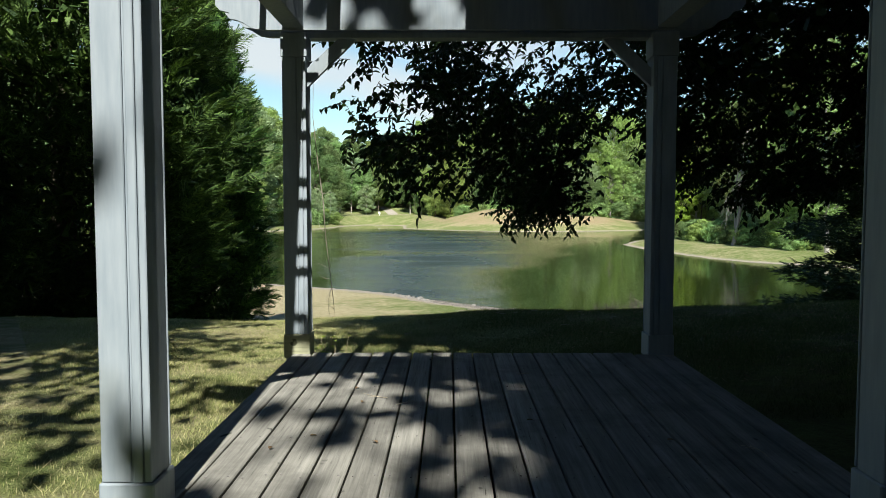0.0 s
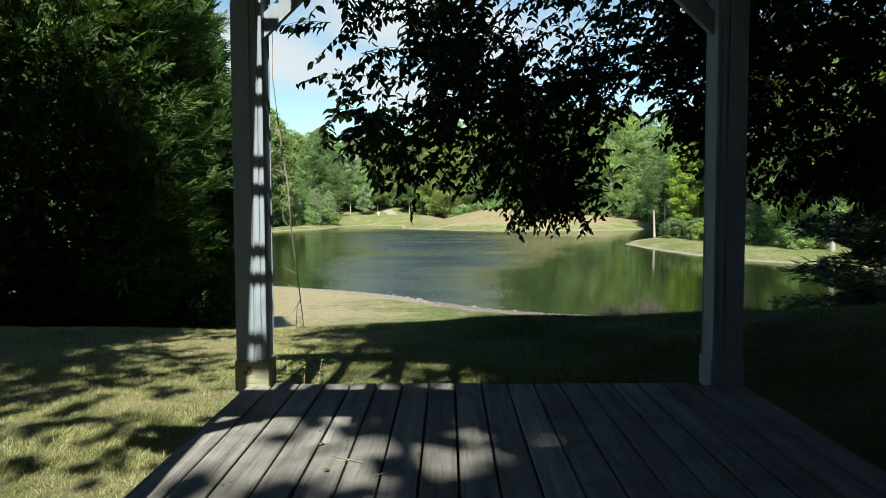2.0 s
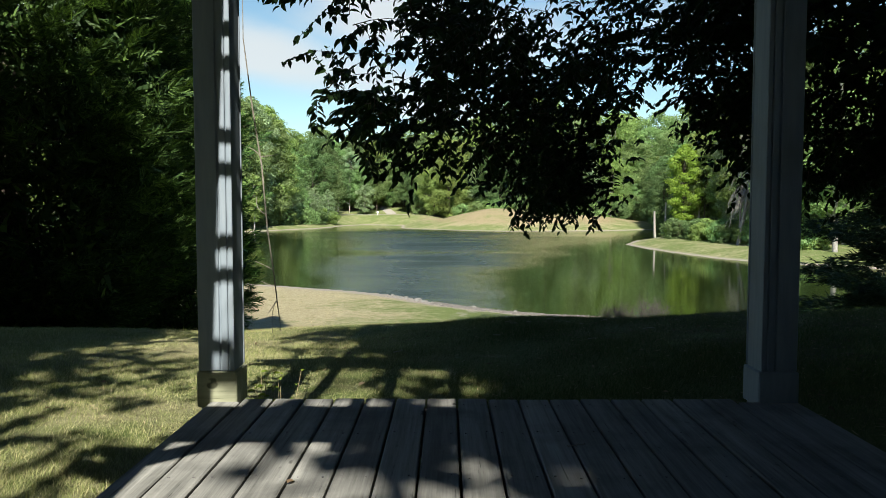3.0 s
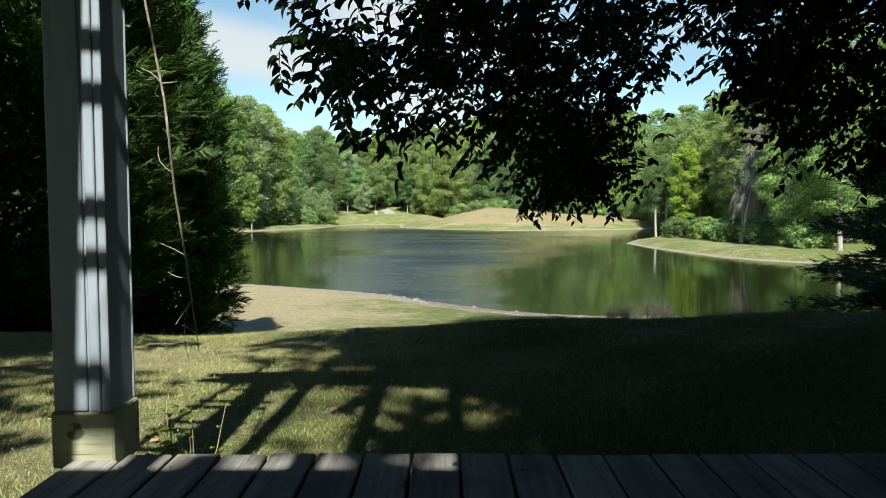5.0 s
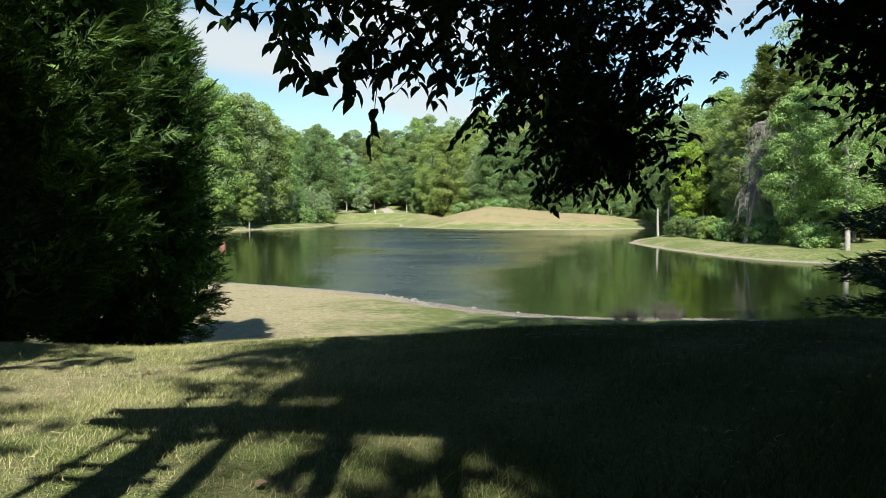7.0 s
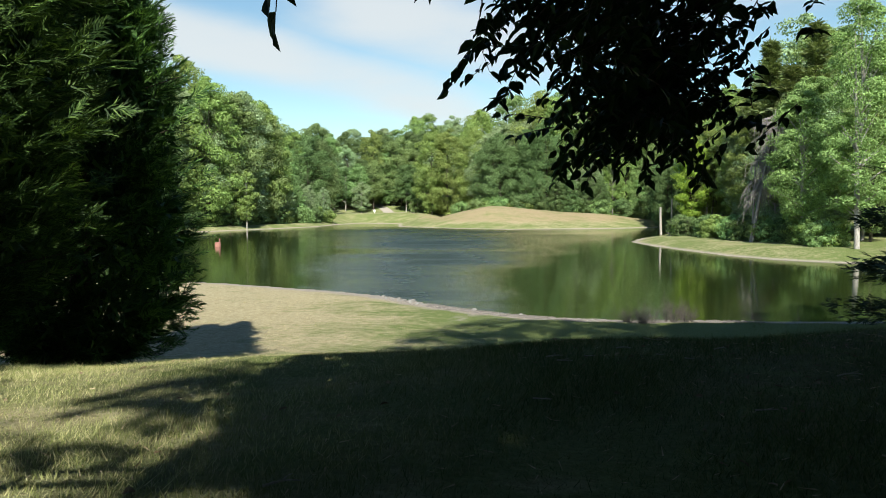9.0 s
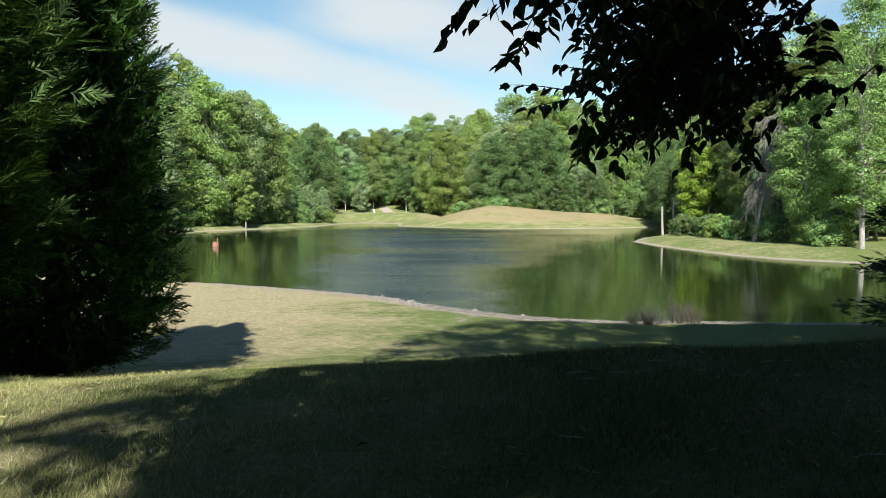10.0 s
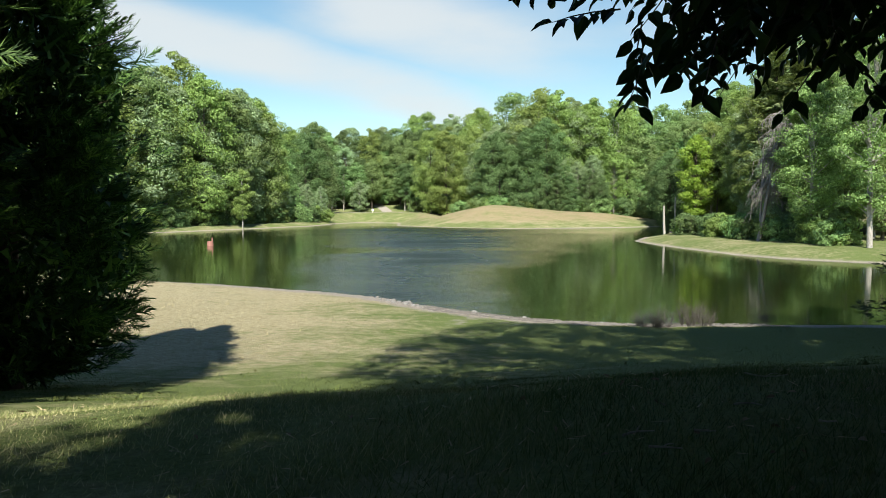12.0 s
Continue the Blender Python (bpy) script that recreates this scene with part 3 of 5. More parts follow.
def build_pergola():
    pergola = thing("pergola", "open pergola of grey painted posts and weathered rafters", "pergola", (0, 0, 0))
    for x, y in POSTS:
        build_post(pergola, x, y)
    # headers: a pair of boards over each pair of posts, along x
    for y in (2.205, 5.04):
        for ya, yb in ((y - 0.132, y - 0.094), (y + 0.094, y + 0.132)):
            part("header", notched_beam_bm(-1.70, 1.96, ya, yb, 2.275, 2.53), PAINT, pergola)
        part("header_ledge", box_bm(-1.07, 1.33, y - 0.06, y + 0.06, 2.235, 2.272, 0.003), PAINT, pergola)
    # side beams along y
    for x in (-1.16, 1.43):
        part("side_beam", box_bm(x - 0.07, x + 0.07, 2.30, 4.945, 2.29, 2.50, 0.004), PAINT, pergola)
    # rafters along y, on the headers
    for k in range(7):
        x = -1.35 + 0.48 * k if k else -1.36
        part("rafter", box_bm(x - 0.044 if k else x - 0.02, x + 0.044 if k else x + 0.02, 1.72, 5.62, 2.532, 2.665, 0.004), RAFTER, pergola)
    # short slats in pairs across the side beams
    rng = random.Random(8)
    for k in range(7):
        y = 2.37 + 0.482 * k
        for dy in (0.0, 0.152):
            for x0, x1 in ((-1.40, -0.98), (1.22, 1.66)):
                part("cross_slat", box_bm(x0 + rng.uniform(-0.02, 0.02), x1 + rng.uniform(-0.02, 0.02), y + dy - 0.02, y + dy + 0.02, 2.667, 2.707, 0.003), SLAT, pergola)
    # knee braces at 45 degrees
    for x, y in POSTS:
        sx = 1 if x < 0 else -1
        bm = bmesh.new()
        pts = [(0.082, 1.90), (0.082, 2.03), (0.30, 2.234), (0.43, 2.234)]
        a = [bm.verts.new((x + sx * px, y - 0.022, pz)) for px, pz in pts]
        b = [bm.verts.new((x + sx * px, y + 0.022, pz)) for px, pz in pts]
        bm.faces.new(a)
        bm.faces.new(b[::-1])
        for i in range(4):
            j = (i + 1) % 4
            bm.faces.new((a[j], a[i], b[i], b[j]))
        bmesh.ops.recalc_face_normals(bm, faces=bm.faces)
        part("brace", bm, PAINT, pergola)


build_pergola()


# ---- trees ----
def tree_thing(name, label, wood, leaves, at, bark, leaf, group="", smooth_leaf=False):
    tree = thing(name, label, "tree", at, group)
    part_mesh("trunk", mesh_of("trunk", *tubes(wood[:1], 9), bark, True), tree)
    if len(wood) > 1:
        tagged(part_mesh("branchwork", mesh_of("branchwork", *tubes(wood[1:], 6), bark, True), tree), kind="stuff")
    part_mesh("crown", mesh_of("crown", *leaves, leaf, smooth_leaf), tree)
    return tree


def join(chunks):
    vs, fs, base = [], [], 0
    for v, f in chunks:
        vs.append(v)
        fs.append(f + base)
        base += len(v)
    return np.concatenate(vs), np.concatenate(fs)


def broad_tree(seed, high, wide, low, clumps, per, size, clump_r=(0.9, 1.8), squeeze=0.5):
    """Wood and leaves of a broad-leaved tree that stands at the origin. low: where the crown begins, as a share of the height."""
    rng = np.random.default_rng(seed)
    paths = [bent((0, 0, -0.6), (rng.normal(0, 0.3), rng.normal(0, 0.3), high * 0.92), 0.011 * high + 0.06, 0.03, rng, 9, 0.01)]
    C, R = [], []
    for k in range(clumps):
        t = (k + rng.uniform(0, 1)) / clumps
        z = high * (low + (1 - low) * t)
        girth = wide * (math.sin(math.pi * min(1, 0.16 + 0.84 * t) ** squeeze) ** 0.7 + 0.10)
        a = rng.uniform(0, 2 * math.pi)
        r = girth * math.sqrt(rng.uniform(0.15, 1))
        C.append((r * math.cos(a), r * math.sin(a), z + rng.normal(0, 0.4)))
        R.append(rng.uniform(*clump_r) * (0.6 + 0.5 * girth / wide))
        if k % 3 == 0:
            paths.append(bent((0, 0, z * 0.72), C[-1], 0.06 + 0.003 * high * (1 - t), 0.015, rng, 5, 0.08, -0.06))
    C, R = np.array(C), np.array(R)
    D = unit(rng.normal(0, 1, (clumps, per, 3)))
    P = C[:, None] + D * (R[:, None, None] * rng.uniform(0.45, 1.05, (clumps, per, 1))) * np.array([1, 1, 0.72])
    P, D = P.reshape(-1, 3), D.reshape(-1, 3)
    N = unit(D * 0.6 + np.array([0, -0.15, 0.55]) + rng.normal(0, 0.45, P.shape))
    U = unit(np.cross(N, rng.normal(0, 1, P.shape)) + np.array([0, 0, -0.35]))
    L = rng.uniform(0.7, 1.35, len(P)) * size
    return paths, diamonds(P, U, N, L, L * rng.uniform(0.6, 0.85, len(P)))


def dome_tree(seed, high, wide, low, clumps, per, size, clump_r=(1.0, 2.0), full=2.4, trunk=1.0):
    """Wood and leaves of a round-headed tree at the origin: billowing clumps, leaves laid over each like a coat."""
    rng = np.random.default_rng(seed)
    paths = [bent((0, 0, -0.6), (rng.normal(0, 0.4), rng.normal(0, 0.4), high * 0.86), (0.009 * high + 0.05) * trunk, 0.03, rng, 9, 0.012)]
    t = (np.arange(clumps) + rng.uniform(0, 1, clumps)) / clumps
    girth = wide * np.maximum(1 - np.abs(2 * t - 0.95) ** full, 0.03) ** 0.55
    a = np.arange(clumps) * 2.39996 + rng.normal(0, 0.5, clumps)
    r = girth * np.sqrt(rng.uniform(0.25, 1.0, clumps)) * rng.uniform(0.85, 1.1, clumps)
    R = rng.uniform(*clump_r, clumps) * (0.65 + 0.4 * girth / wide)
    z = high * (low + (0.955 - low) * t) + rng.normal(0, 0.02 * high, clumps)
    C = np.stack([r * np.cos(a), r * np.sin(a), np.minimum(z, high - 0.5 * R)], -1)
    for k in range(0, clumps, 3):
        paths.append(bent((0, 0, C[k, 2] * 0.74), C[k], 0.05 + 0.003 * high * (1 - t[k]), 0.015, rng, 5, 0.08, -0.06))
    D = unit(rng.normal(0, 1, (clumps, per, 3)) + np.array([0, 0, 0.35]))
    ragged = 1 + 0.22 * np.sin(5.1 * D[..., :1] + 9.0 * rng.uniform(0, 1, (clumps, 1, 1))) * np.sin(6.3 * D[..., 2:] + 7.0 * rng.uniform(0, 1, (clumps, 1, 1)))
    P = C[:, None] + D * ragged * (R[:, None, None] * rng.uniform(0.55, 1.08, (clumps, per, 1)) ** 0.6) * np.array([1, 1, 0.62])
    P, D = P.reshape(-1, 3), D.reshape(-1, 3)
    N = unit(D * 1.0 + np.array([0, 0, 0.35]) + rng.normal(0, 0.36, P.shape))
    U = unit(np.cross(N, rng.normal(0, 1, P.shape)) + np.array([0, 0, -0.35]))
    L = rng.uniform(0.7, 1.35, len(P)) * size
    return paths, diamonds(P, U, N, L, L * rng.uniform(0.6, 0.85, len(P)))


def spray_tree(seed, high, radius_at, sprays, length, blades=9, droop=0.15, inner=0.35, low=0.03, fan=0.9, width=0.05):
    """Wood and flat fan-like sprays of an evergreen. radius_at(share of height) gives the crown's girth."""
    rng = np.random.default_rng(seed)
    paths = [bent((0, 0, -0.5), (0, 0, high * 0.97), 0.02 * high + 0.03, 0.02, rng, 8, 0.004)]
    t = rng.uniform(0, 1, sprays) ** 1.15
    t = low + (1 - low) * t
    a = rng.uniform(0, 2 * np.pi, sprays)
    g = np.array([radius_at(v) for v in t])
    lump = 1 + 0.09 * np.sin(3 * a + t * 17) + 0.10 * np.sin(7 * a - t * 31) + 0.10 * np.sin(13 * a + t * 57) + 0.06 * np.sin(23 * a - t * 83)
    deep = 1 - inner * rng.uniform(0, 1, sprays) ** 2.2
    r = g * lump * deep
    P = np.stack([r * np.cos(a), r * np.sin(a), t * high], -1)
    out = np.stack([np.cos(a), np.sin(a), np.zeros(sprays)], -1)
    way = unit(out + np.array([0, 0, 1.0]) * (0.45 - droop * 2) + rng.normal(0, 0.28, P.shape))
    flat = unit(np.cross(way, np.array([0, 0, 1.0])) + rng.normal(0, 0.35, P.shape))
    chunks = []
    L = length * rng.uniform(0.6, 1.3, sprays)
    for b in range(blades):
        s = (b / (blades - 1) - 0.5) * 2
        f0 = (1 - abs(s)) * 0.55
        d = unit(way * (1 - 0.35 * abs(s)) + flat * s * fan + rng.normal(0, 0.10, P.shape) + np.array([0, 0, -droop]) * abs(s))
        ln = L * (0.75 - 0.28 * abs(s)) * rng.uniform(0.8, 1.2, sprays)
        start = P + way * (L * f0 * 0.6)[:, None]
        nrm = unit(np.cross(d, flat) + 0.4 * rng.normal(0, 1, P.shape))
        chunks.append(diamonds(start + d * (ln * 0.5)[:, None], d, nrm, ln, np.full(sprays, width) * rng.uniform(0.7, 1.4, sprays)))
    for k in range(0, sprays, max(1, sprays // 90)):
        paths.append(bent((0, 0, max(0.1, P[k, 2] * 0.93 - 0.2)), P[k] * np.array([0.92, 0.92, 1]), 0.035, 0.008, rng, 4, 0.03))
    return paths, join(chunks)


def tuft_tree(seed, high, radius_at, tufts, twigs, reach, width, low=0.02):
    """Wood and foliage of a cypress: feathery flat plumes at the ends of many upswept boughs."""
    rng = np.random.default_rng(seed)
    paths = [bent((0, 0, -0.5), (0, 0, high * 0.97), 0.016 * high + 0.03, 0.02, rng, 8, 0.004)]
    # boughs stand apart, with dark gaps between; the plumes crowd round their ends
    boughs = tufts // 16
    tb = low + (1 - low) * ((np.arange(boughs) + rng.uniform(0, 1, boughs)) / boughs) ** 1.15
    ab = np.arange(boughs) * 2.39996 + rng.normal(0, 0.25, boughs)
    rb = np.array([radius_at(v) for v in tb]) * (1 + 0.04 * np.sin(3 * ab + tb * 17)) * rng.uniform(0.80, 1.06, boughs)
    pick = rng.integers(0, boughs, tufts)
    side, back = rng.normal(0, 0.34, tufts), np.abs(rng.normal(0, 0.60, tufts))
    a = ab[pick] + side / np.maximum(rb[pick], 0.6)
    r = np.maximum(rb[pick] - back - 0.45 * np.abs(side), 0.05)
    z = np.maximum(tb[pick] * high + rng.normal(0, 0.13, tufts) - 0.40 * back - 0.25 * np.abs(side), low * high + 0.08)
    C = np.stack([r * np.cos(a), r * np.sin(a), z], -1)
    out = np.stack([np.cos(a), np.sin(a), np.zeros(tufts)], -1)
    rise = np.clip(0.10 + 1.0 * z / high, 0.1, 0.75)
    axis = unit(out + np.array([0, 0, 1.0]) * (rise * rng.uniform(0.5, 1.5, tufts))[:, None] + rng.normal(0, 0.24, C.shape))
    for k in range(0, tufts, max(1, tufts // 160)):
        paths.append(bent((0, 0, max(0.05, C[k, 2] * 0.95 - 0.3)), C[k], 0.03, 0.006, rng, 4, 0.03))
    # older dull foliage close round the stem
    m = tufts * 4
    ti = low + (0.97 - low) * rng.uniform(0, 1, m)
    ai = rng.uniform(0, 2 * np.pi, m)
    ri = np.array([radius_at(v) for v in ti]) * rng.uniform(0.40, 0.78, m)
    Q = np.stack([ri * np.cos(ai), ri * np.sin(ai), ti * high], -1)
    chunks = [spikes(Q, rng.normal(0, 1, Q.shape) + np.array([0, 0, 0.6]), rng.normal(0, 1, Q.shape), rng.uniform(0.2, 0.42, m), rng.uniform(0.06, 0.13, m))]
    # each plume: twigs set left and right along its axis, shorter towards the tip, each with two side shoots
    flat = unit(np.cross(axis, np.array([0, 0, 1.0])) + rng.normal(0, 0.55, C.shape))
    flat = unit(flat - axis * np.sum(flat * axis, 1, keepdims=True))
    nrm = np.cross(axis, flat)
    L = reach * rng.uniform(0.65, 1.35, tufts)
    for k in range(twigs):
        f = k / (twigs - 1)
        s = (-1.0 if k % 2 else 1.0) * (1 - f ** 3)
        d = unit(axis * (0.75 + 0.5 * f) + flat * s * 0.75 + nrm * 0.16 * rng.normal(0, 1, (tufts, 1)) + rng.normal(0, 0.10, C.shape))
        ln = L * (0.62 - 0.36 * f) * rng.uniform(0.8, 1.2, tufts)
        foot = C + axis * (L * (f * 0.85 - 0.35))[:, None]
        face = unit(nrm + 0.35 * rng.normal(0, 1, C.shape))
        chunks.append(spikes(foot, d, face, ln, width * rng.uniform(0.8, 1.3, tufts)))
        for t0, turn in ((0.25, 0.55), (0.5, -0.5)):
            e = unit(d + np.cross(nrm, d) * turn)
            chunks.append(spikes(foot + d * (ln * t0)[:, None], e, face, ln * 0.52, width * 0.8 * rng.uniform(0.8, 1.3, tufts)))
    return paths, join(chunks)


def put_on_ground(x, y, dz=0.0):
    return (x, y, h_at(x, y) + dz)


CYPRESS_T = np.array([0.0, 0.008, 0.045, 0.10, 0.14, 0.21, 0.40, 0.50, 0.60, 0.77, 0.92, 1.0])
CYPRESS_R = np.array([0.05, 0.25, 0.68, 0.92, 0.98, 1.0, 0.90, 0.80, 0.66, 0.42, 0.16, 0.03])


def cypress_girth(R):
    return lambda t: R * float(np.interp(t, CYPRESS_T, CYPRESS_R))


# two cypresses beside the lawn
wood, leaves = tuft_tree(11, 13.2, cypress_girth(2.65), 5600, 15, 0.46, 0.026, 0.015)
tagged(tree_thing("cypress", "tall dense dark green cypress on the slope by the pond", wood, leaves, put_on_ground(-7.5, 21.0), BARK, CYPRESS, "cypresses"))
wood, leaves = tuft_tree(12, 16.5, cypress_girth(3.9), 12000, 15, 0.46, 0.024, 0.005)
tagged(tree_thing("cypress", "broad dense dark green cypress beside the lawn", wood, leaves, put_on_ground(-8.3, 15.4), BARK, CYPRESS, "cypresses"))


# the hemlock on the shore to the right
wood, leaves = spray_tree(21, 12.0, lambda t: 4.9 * (1 - t) ** 0.8 * (0.72 + 0.28 * math.sin(t * 42)), 17000, 0.42, 9, 0.20, 0.55, 0.05, 0.8, 0.042)
tree_thing("hemlock", "dark drooping hemlock with layered branches by the water", wood, leaves, put_on_ground(18.3, 30.5), BARK, HEMLOCK)


# ---- the drooping shade tree over the lawn ----
def shade_tree():
    rng = np.random.default_rng(33)
    base = np.array([7.6, 9.6, h_at(7.6, 9.6)])
    paths = [bent(base - (0, 0, 0.6), base + (-0.3, 0.1, 4.6), 0.30, 0.20, rng, 7, 0.02), bent(base + (-0.3, 0.1, 4.6), base + (-0.8, 0, 15.5), 0.20, 0.04, rng, 7, 0.04)]
    # the hanging masses: over the deck's end, behind it, the low middle one, the broad one next to the trunk, those above
    # (x from, x to, y from, y to, ends, how thick, lower edge as x and z)
    masses = ((-1.10, 0.05, 7.1, 8.3, 24, 0.75, (-1.1, -0.9, -0.6, -0.4, -0.1, 0.15), (1.62, 1.30, 1.10, 0.98, 1.18, 1.35)),
              (-0.25, 0.85, 9.3, 10.4, 30, 0.8, (-0.25, 0.2, 0.35, 0.5, 0.7, 0.85), (1.75, 1.6, 1.15, 0.82, 0.88, 1.1)),
              (0.95, 2.05, 10.8, 11.9, 54, 0.7, (0.95, 1.05, 1.2, 1.45, 1.6, 1.8, 2.05), (0.95, 0.72, 0.60, 0.62, 0.85, 1.2, 1.8)),
              (2.6, 6.6, 8.8, 10.4, 150, 1.0, (2.6, 2.8, 3.2, 3.7, 5.0, 6.6), (2.0, 1.5, 1.05, 0.88, 1.1, 1.6)),
              (-0.5, 2.5, 8.2, 11.4, 50, 0.9, (-0.5, 0.0, 1.0, 2.5), (2.3, 2.0, 1.9, 2.2)),
              (2.3, 6.8, 9.0, 11.0, 90, 0.9, (2.3, 6.8), (2.7, 2.3)))
    ends = []
    for x0, x1, y0, y1, count, thick, edge_x, edge_z in masses:
        mine, tries = [], 0
        while len(mine) < count and tries < 6000:
            tries += 1
            x, y = rng.uniform(x0, x1), rng.uniform(y0, y1)
            up = rng.uniform(0, 0.12) if tries % 3 == 0 else abs(rng.normal(0, thick))
            z = np.interp(x, edge_x, edge_z) + 0.32 + up
            far_enough = all(np.hypot(x - q[0], z - q[2]) > 0.17 for q in mine)
            if z < 4.3 and far_enough and (x > -0.4 or z < 1.75 + 1.2 * (x + 1.1) or z > 2.15):
                mine.append(np.array((x + 0.20, y, z)))
        ends += mine
    leaf_p, leaf_u, leaf_n, leaf_l = [], [], [], []
    forks = [base + np.array(v) for v in ((-2.4, 0.6, 4.6), (-3.6, 0.9, 4.4), (-4.6, -0.4, 4.2), (-3.0, 2.0, 4.3), (-5.6, 0.3, 4.0), (-6.4, -0.8, 3.8))]
    for f in forks:
        paths.append(bent(base + (-0.2, 0.05, 3.0 + rng.uniform(0, 1.2)), f, 0.11, 0.05, rng, 6, 0.05, -0.05))
    for e in ends:
        f = min(forks, key=lambda q: np.linalg.norm(q - e - np.array([0.8, 0, 1.2])))
        if rng.uniform() < 0.03:
            paths.append(bent(f, e + np.array([0.25, 0, 0.3]), 0.022, 0.005, rng, 6, 0.10, -0.10))
        for k in range(rng.integers(9, 13)):
            # a twig with leaves set alternately
            start = e + rng.normal(0, 1, 3) * np.array([0.20, 0.20, 0.13])
            way = unit(np.array([-0.42, rng.normal(-0.1, 0.5), -0.08]) + rng.normal(0, 0.5, 3))
            n = rng.integers(7, 13)
            ln = rng.uniform(0.22, 0.42)
            stop = start + way * ln + np.array([0, 0, -0.06])
            paths.append(bent(start, stop, 0.004, 0.0015, rng, 4, 0.05))
            t = np.linspace(0.05, 1, n)[:, None]
            P = start + (stop - start) * t
            side = unit(np.cross(way, (0, 0, 1.0)) + 1e-6)
            sg = np.where(np.arange(n) % 2 == 0, 1, -1)[:, None]
            U = unit(way * 0.45 + side * sg * 0.75 + np.array([0, 0, -0.48]) + rng.normal(0, 0.22, (n, 3)))
            N = unit(np.array([0, -0.25, 0.75]) + rng.normal(0, 0.45, (n, 3)))
            leaf_p.append(P), leaf_u.append(U), leaf_n.append(N), leaf_l.append(rng.uniform(0.07, 0.112, n))
    P, U, N, L = np.concatenate(leaf_p), np.concatenate(leaf_u), np.concatenate(leaf_n), np.concatenate(leaf_l)
    leaves = folded_leaves(P, U, N, L, L * rng.uniform(0.50, 0.62, len(L)))
    tree = thing("shade_tree", "large leafy tree with drooping branches over the lawn", "tree")
    part_mesh("trunk", mesh_of("trunk", *tubes(paths[:1], 10), BARK, True), tree)
    tagged(part_mesh("branchwork", mesh_of("branchwork", *tubes(paths[1:], 6), BARK, True), tree), kind="stuff")
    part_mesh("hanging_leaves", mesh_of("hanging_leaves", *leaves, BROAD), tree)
    # upper crown
    C = []
    while len(C) < 1050:
        c = rng.uniform((-1.8, 4.4, 2.2), (13.4, 15.2, 21.6))
        q = (c - np.array((5.8, 9.8, 11.2))) / np.array((7.4, 5.3, 10.4))
        if np.dot(q, q) < 1 and (c[2] > 4.4 or (c[0] > 3.2 + 0.4 * (c[1] - 9.2) and c[1] < 9.9)):
            C.append(c)
    C = np.array(C)
    per = 70
    D = unit(rng.normal(0, 1, (len(C), per, 3)))
    Q = (C[:, None] + D * rng.uniform(0.2, 1.0, (len(C), per, 1)) * 0.75).reshape(-1, 3)
    N = unit(rng.normal(0, 0.5, Q.shape) + np.array([0, -0.2, 0.8]))
    U = unit(np.cross(N, rng.normal(0, 1, Q.shape)) + np.array([0, 0, -0.5]))
    L = rng.uniform(0.12, 0.20, len(Q))
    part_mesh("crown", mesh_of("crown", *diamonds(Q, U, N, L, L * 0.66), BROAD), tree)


shade_tree()

# unseen trees behind the deck that shade it, with added copies that block light
wood, leaves = broad_tree(41, 16.0, 4.6, 0.40, 180, 108, 0.30, (0.8, 1.5), 0.9)
shade = tree_thing("maple", "tall leafy maple out of view, added for shade", wood, leaves, put_on_ground(5.3, -6.5), BARK, BROAD, "trees behind the deck")
for x, y, turn in ((4.4, -1.2, 1.9), (-7.8, 1.0, 2.7), (5.0, 0.8, 3.1), (10.5, -3.5, 0.7), (11.5, 4.5, 2.2), (12.8, 14.5, 5.1), (17.5, 21.0, 0.3), (-8.0, -1.5, 4.0), (-14.0, 6.0, 2.0), (0.5, -24.0, 0.9), (-4.0, -17.0, 3.3), (4.0, -18.0, 5.0), (-13.0, -14.0, 1.2), (13.0, -14.0, 2.6), (4.75, -9.5, 4.4)):
    copied = copy_thing(shade, Matrix.Translation(put_on_ground(x, y)) @ Matrix.Rotation(turn, 4, "Z"))
    wide = 0.78 if (x, y) in ((-7.8, 1.0), (5.0, 0.8), (4.75, -9.5)) else 1.0
    copied.scale = (wide, wide, 0.81 if x == -7.8 else 0.90 if x == -8.0 else 1.0)
# unseen copies behind and beside the deck, added to block sky and sun light
for x, y, turn, s in ((-12.0, -11.5, 0.4, 0.66), (-7.5, -12.5, 2.4, 0.72), (-3.0, -12.8, 4.1, 0.72), (1.5, -12.4, 0.9, 0.72), (6.5, -12.5, 3.6, 0.8), (5.6, 1.4, 1.1, 1.12), (8.6, 6.2, 5.2, 0.7), (6.6, -2.6, 2.9, 0.75),
                      (13.5, 8.5, 0.2, 0.8), (-9.5, -6.5, 1.7, 0.45), (-6.6, 4.6, 0.6, 0.67), (-1.0, -8.2, 2.2, 0.42), (3.2, -8.4, 0.3, 0.46), (-5.4, -8.0, 3.3, 0.42), (-9.0, -20.5, 0.8, 1.1), (8.5, -20.0, 4.4, 1.15), (0.5, -19.5, 2.0, 1.08), (10.5, -8.5, 5.5, 0.9)):
    copied = copy_thing(shade, Matrix.Translation(put_on_ground(x, y)) @ Matrix.Rotation(turn, 4, "Z"))
    copied.scale = (s * 1.15, s * 1.15, s)
wood, leaves = broad_tree(42, 9.5, 2.1, 0.45, 34, 60, 0.22, (0.5, 1.0), 1.0)
tree_thing("maple", "smaller leafy maple behind the deck", wood, leaves, put_on_ground(-3.5, -2.0), BARK, BROAD, "trees behind the deck")

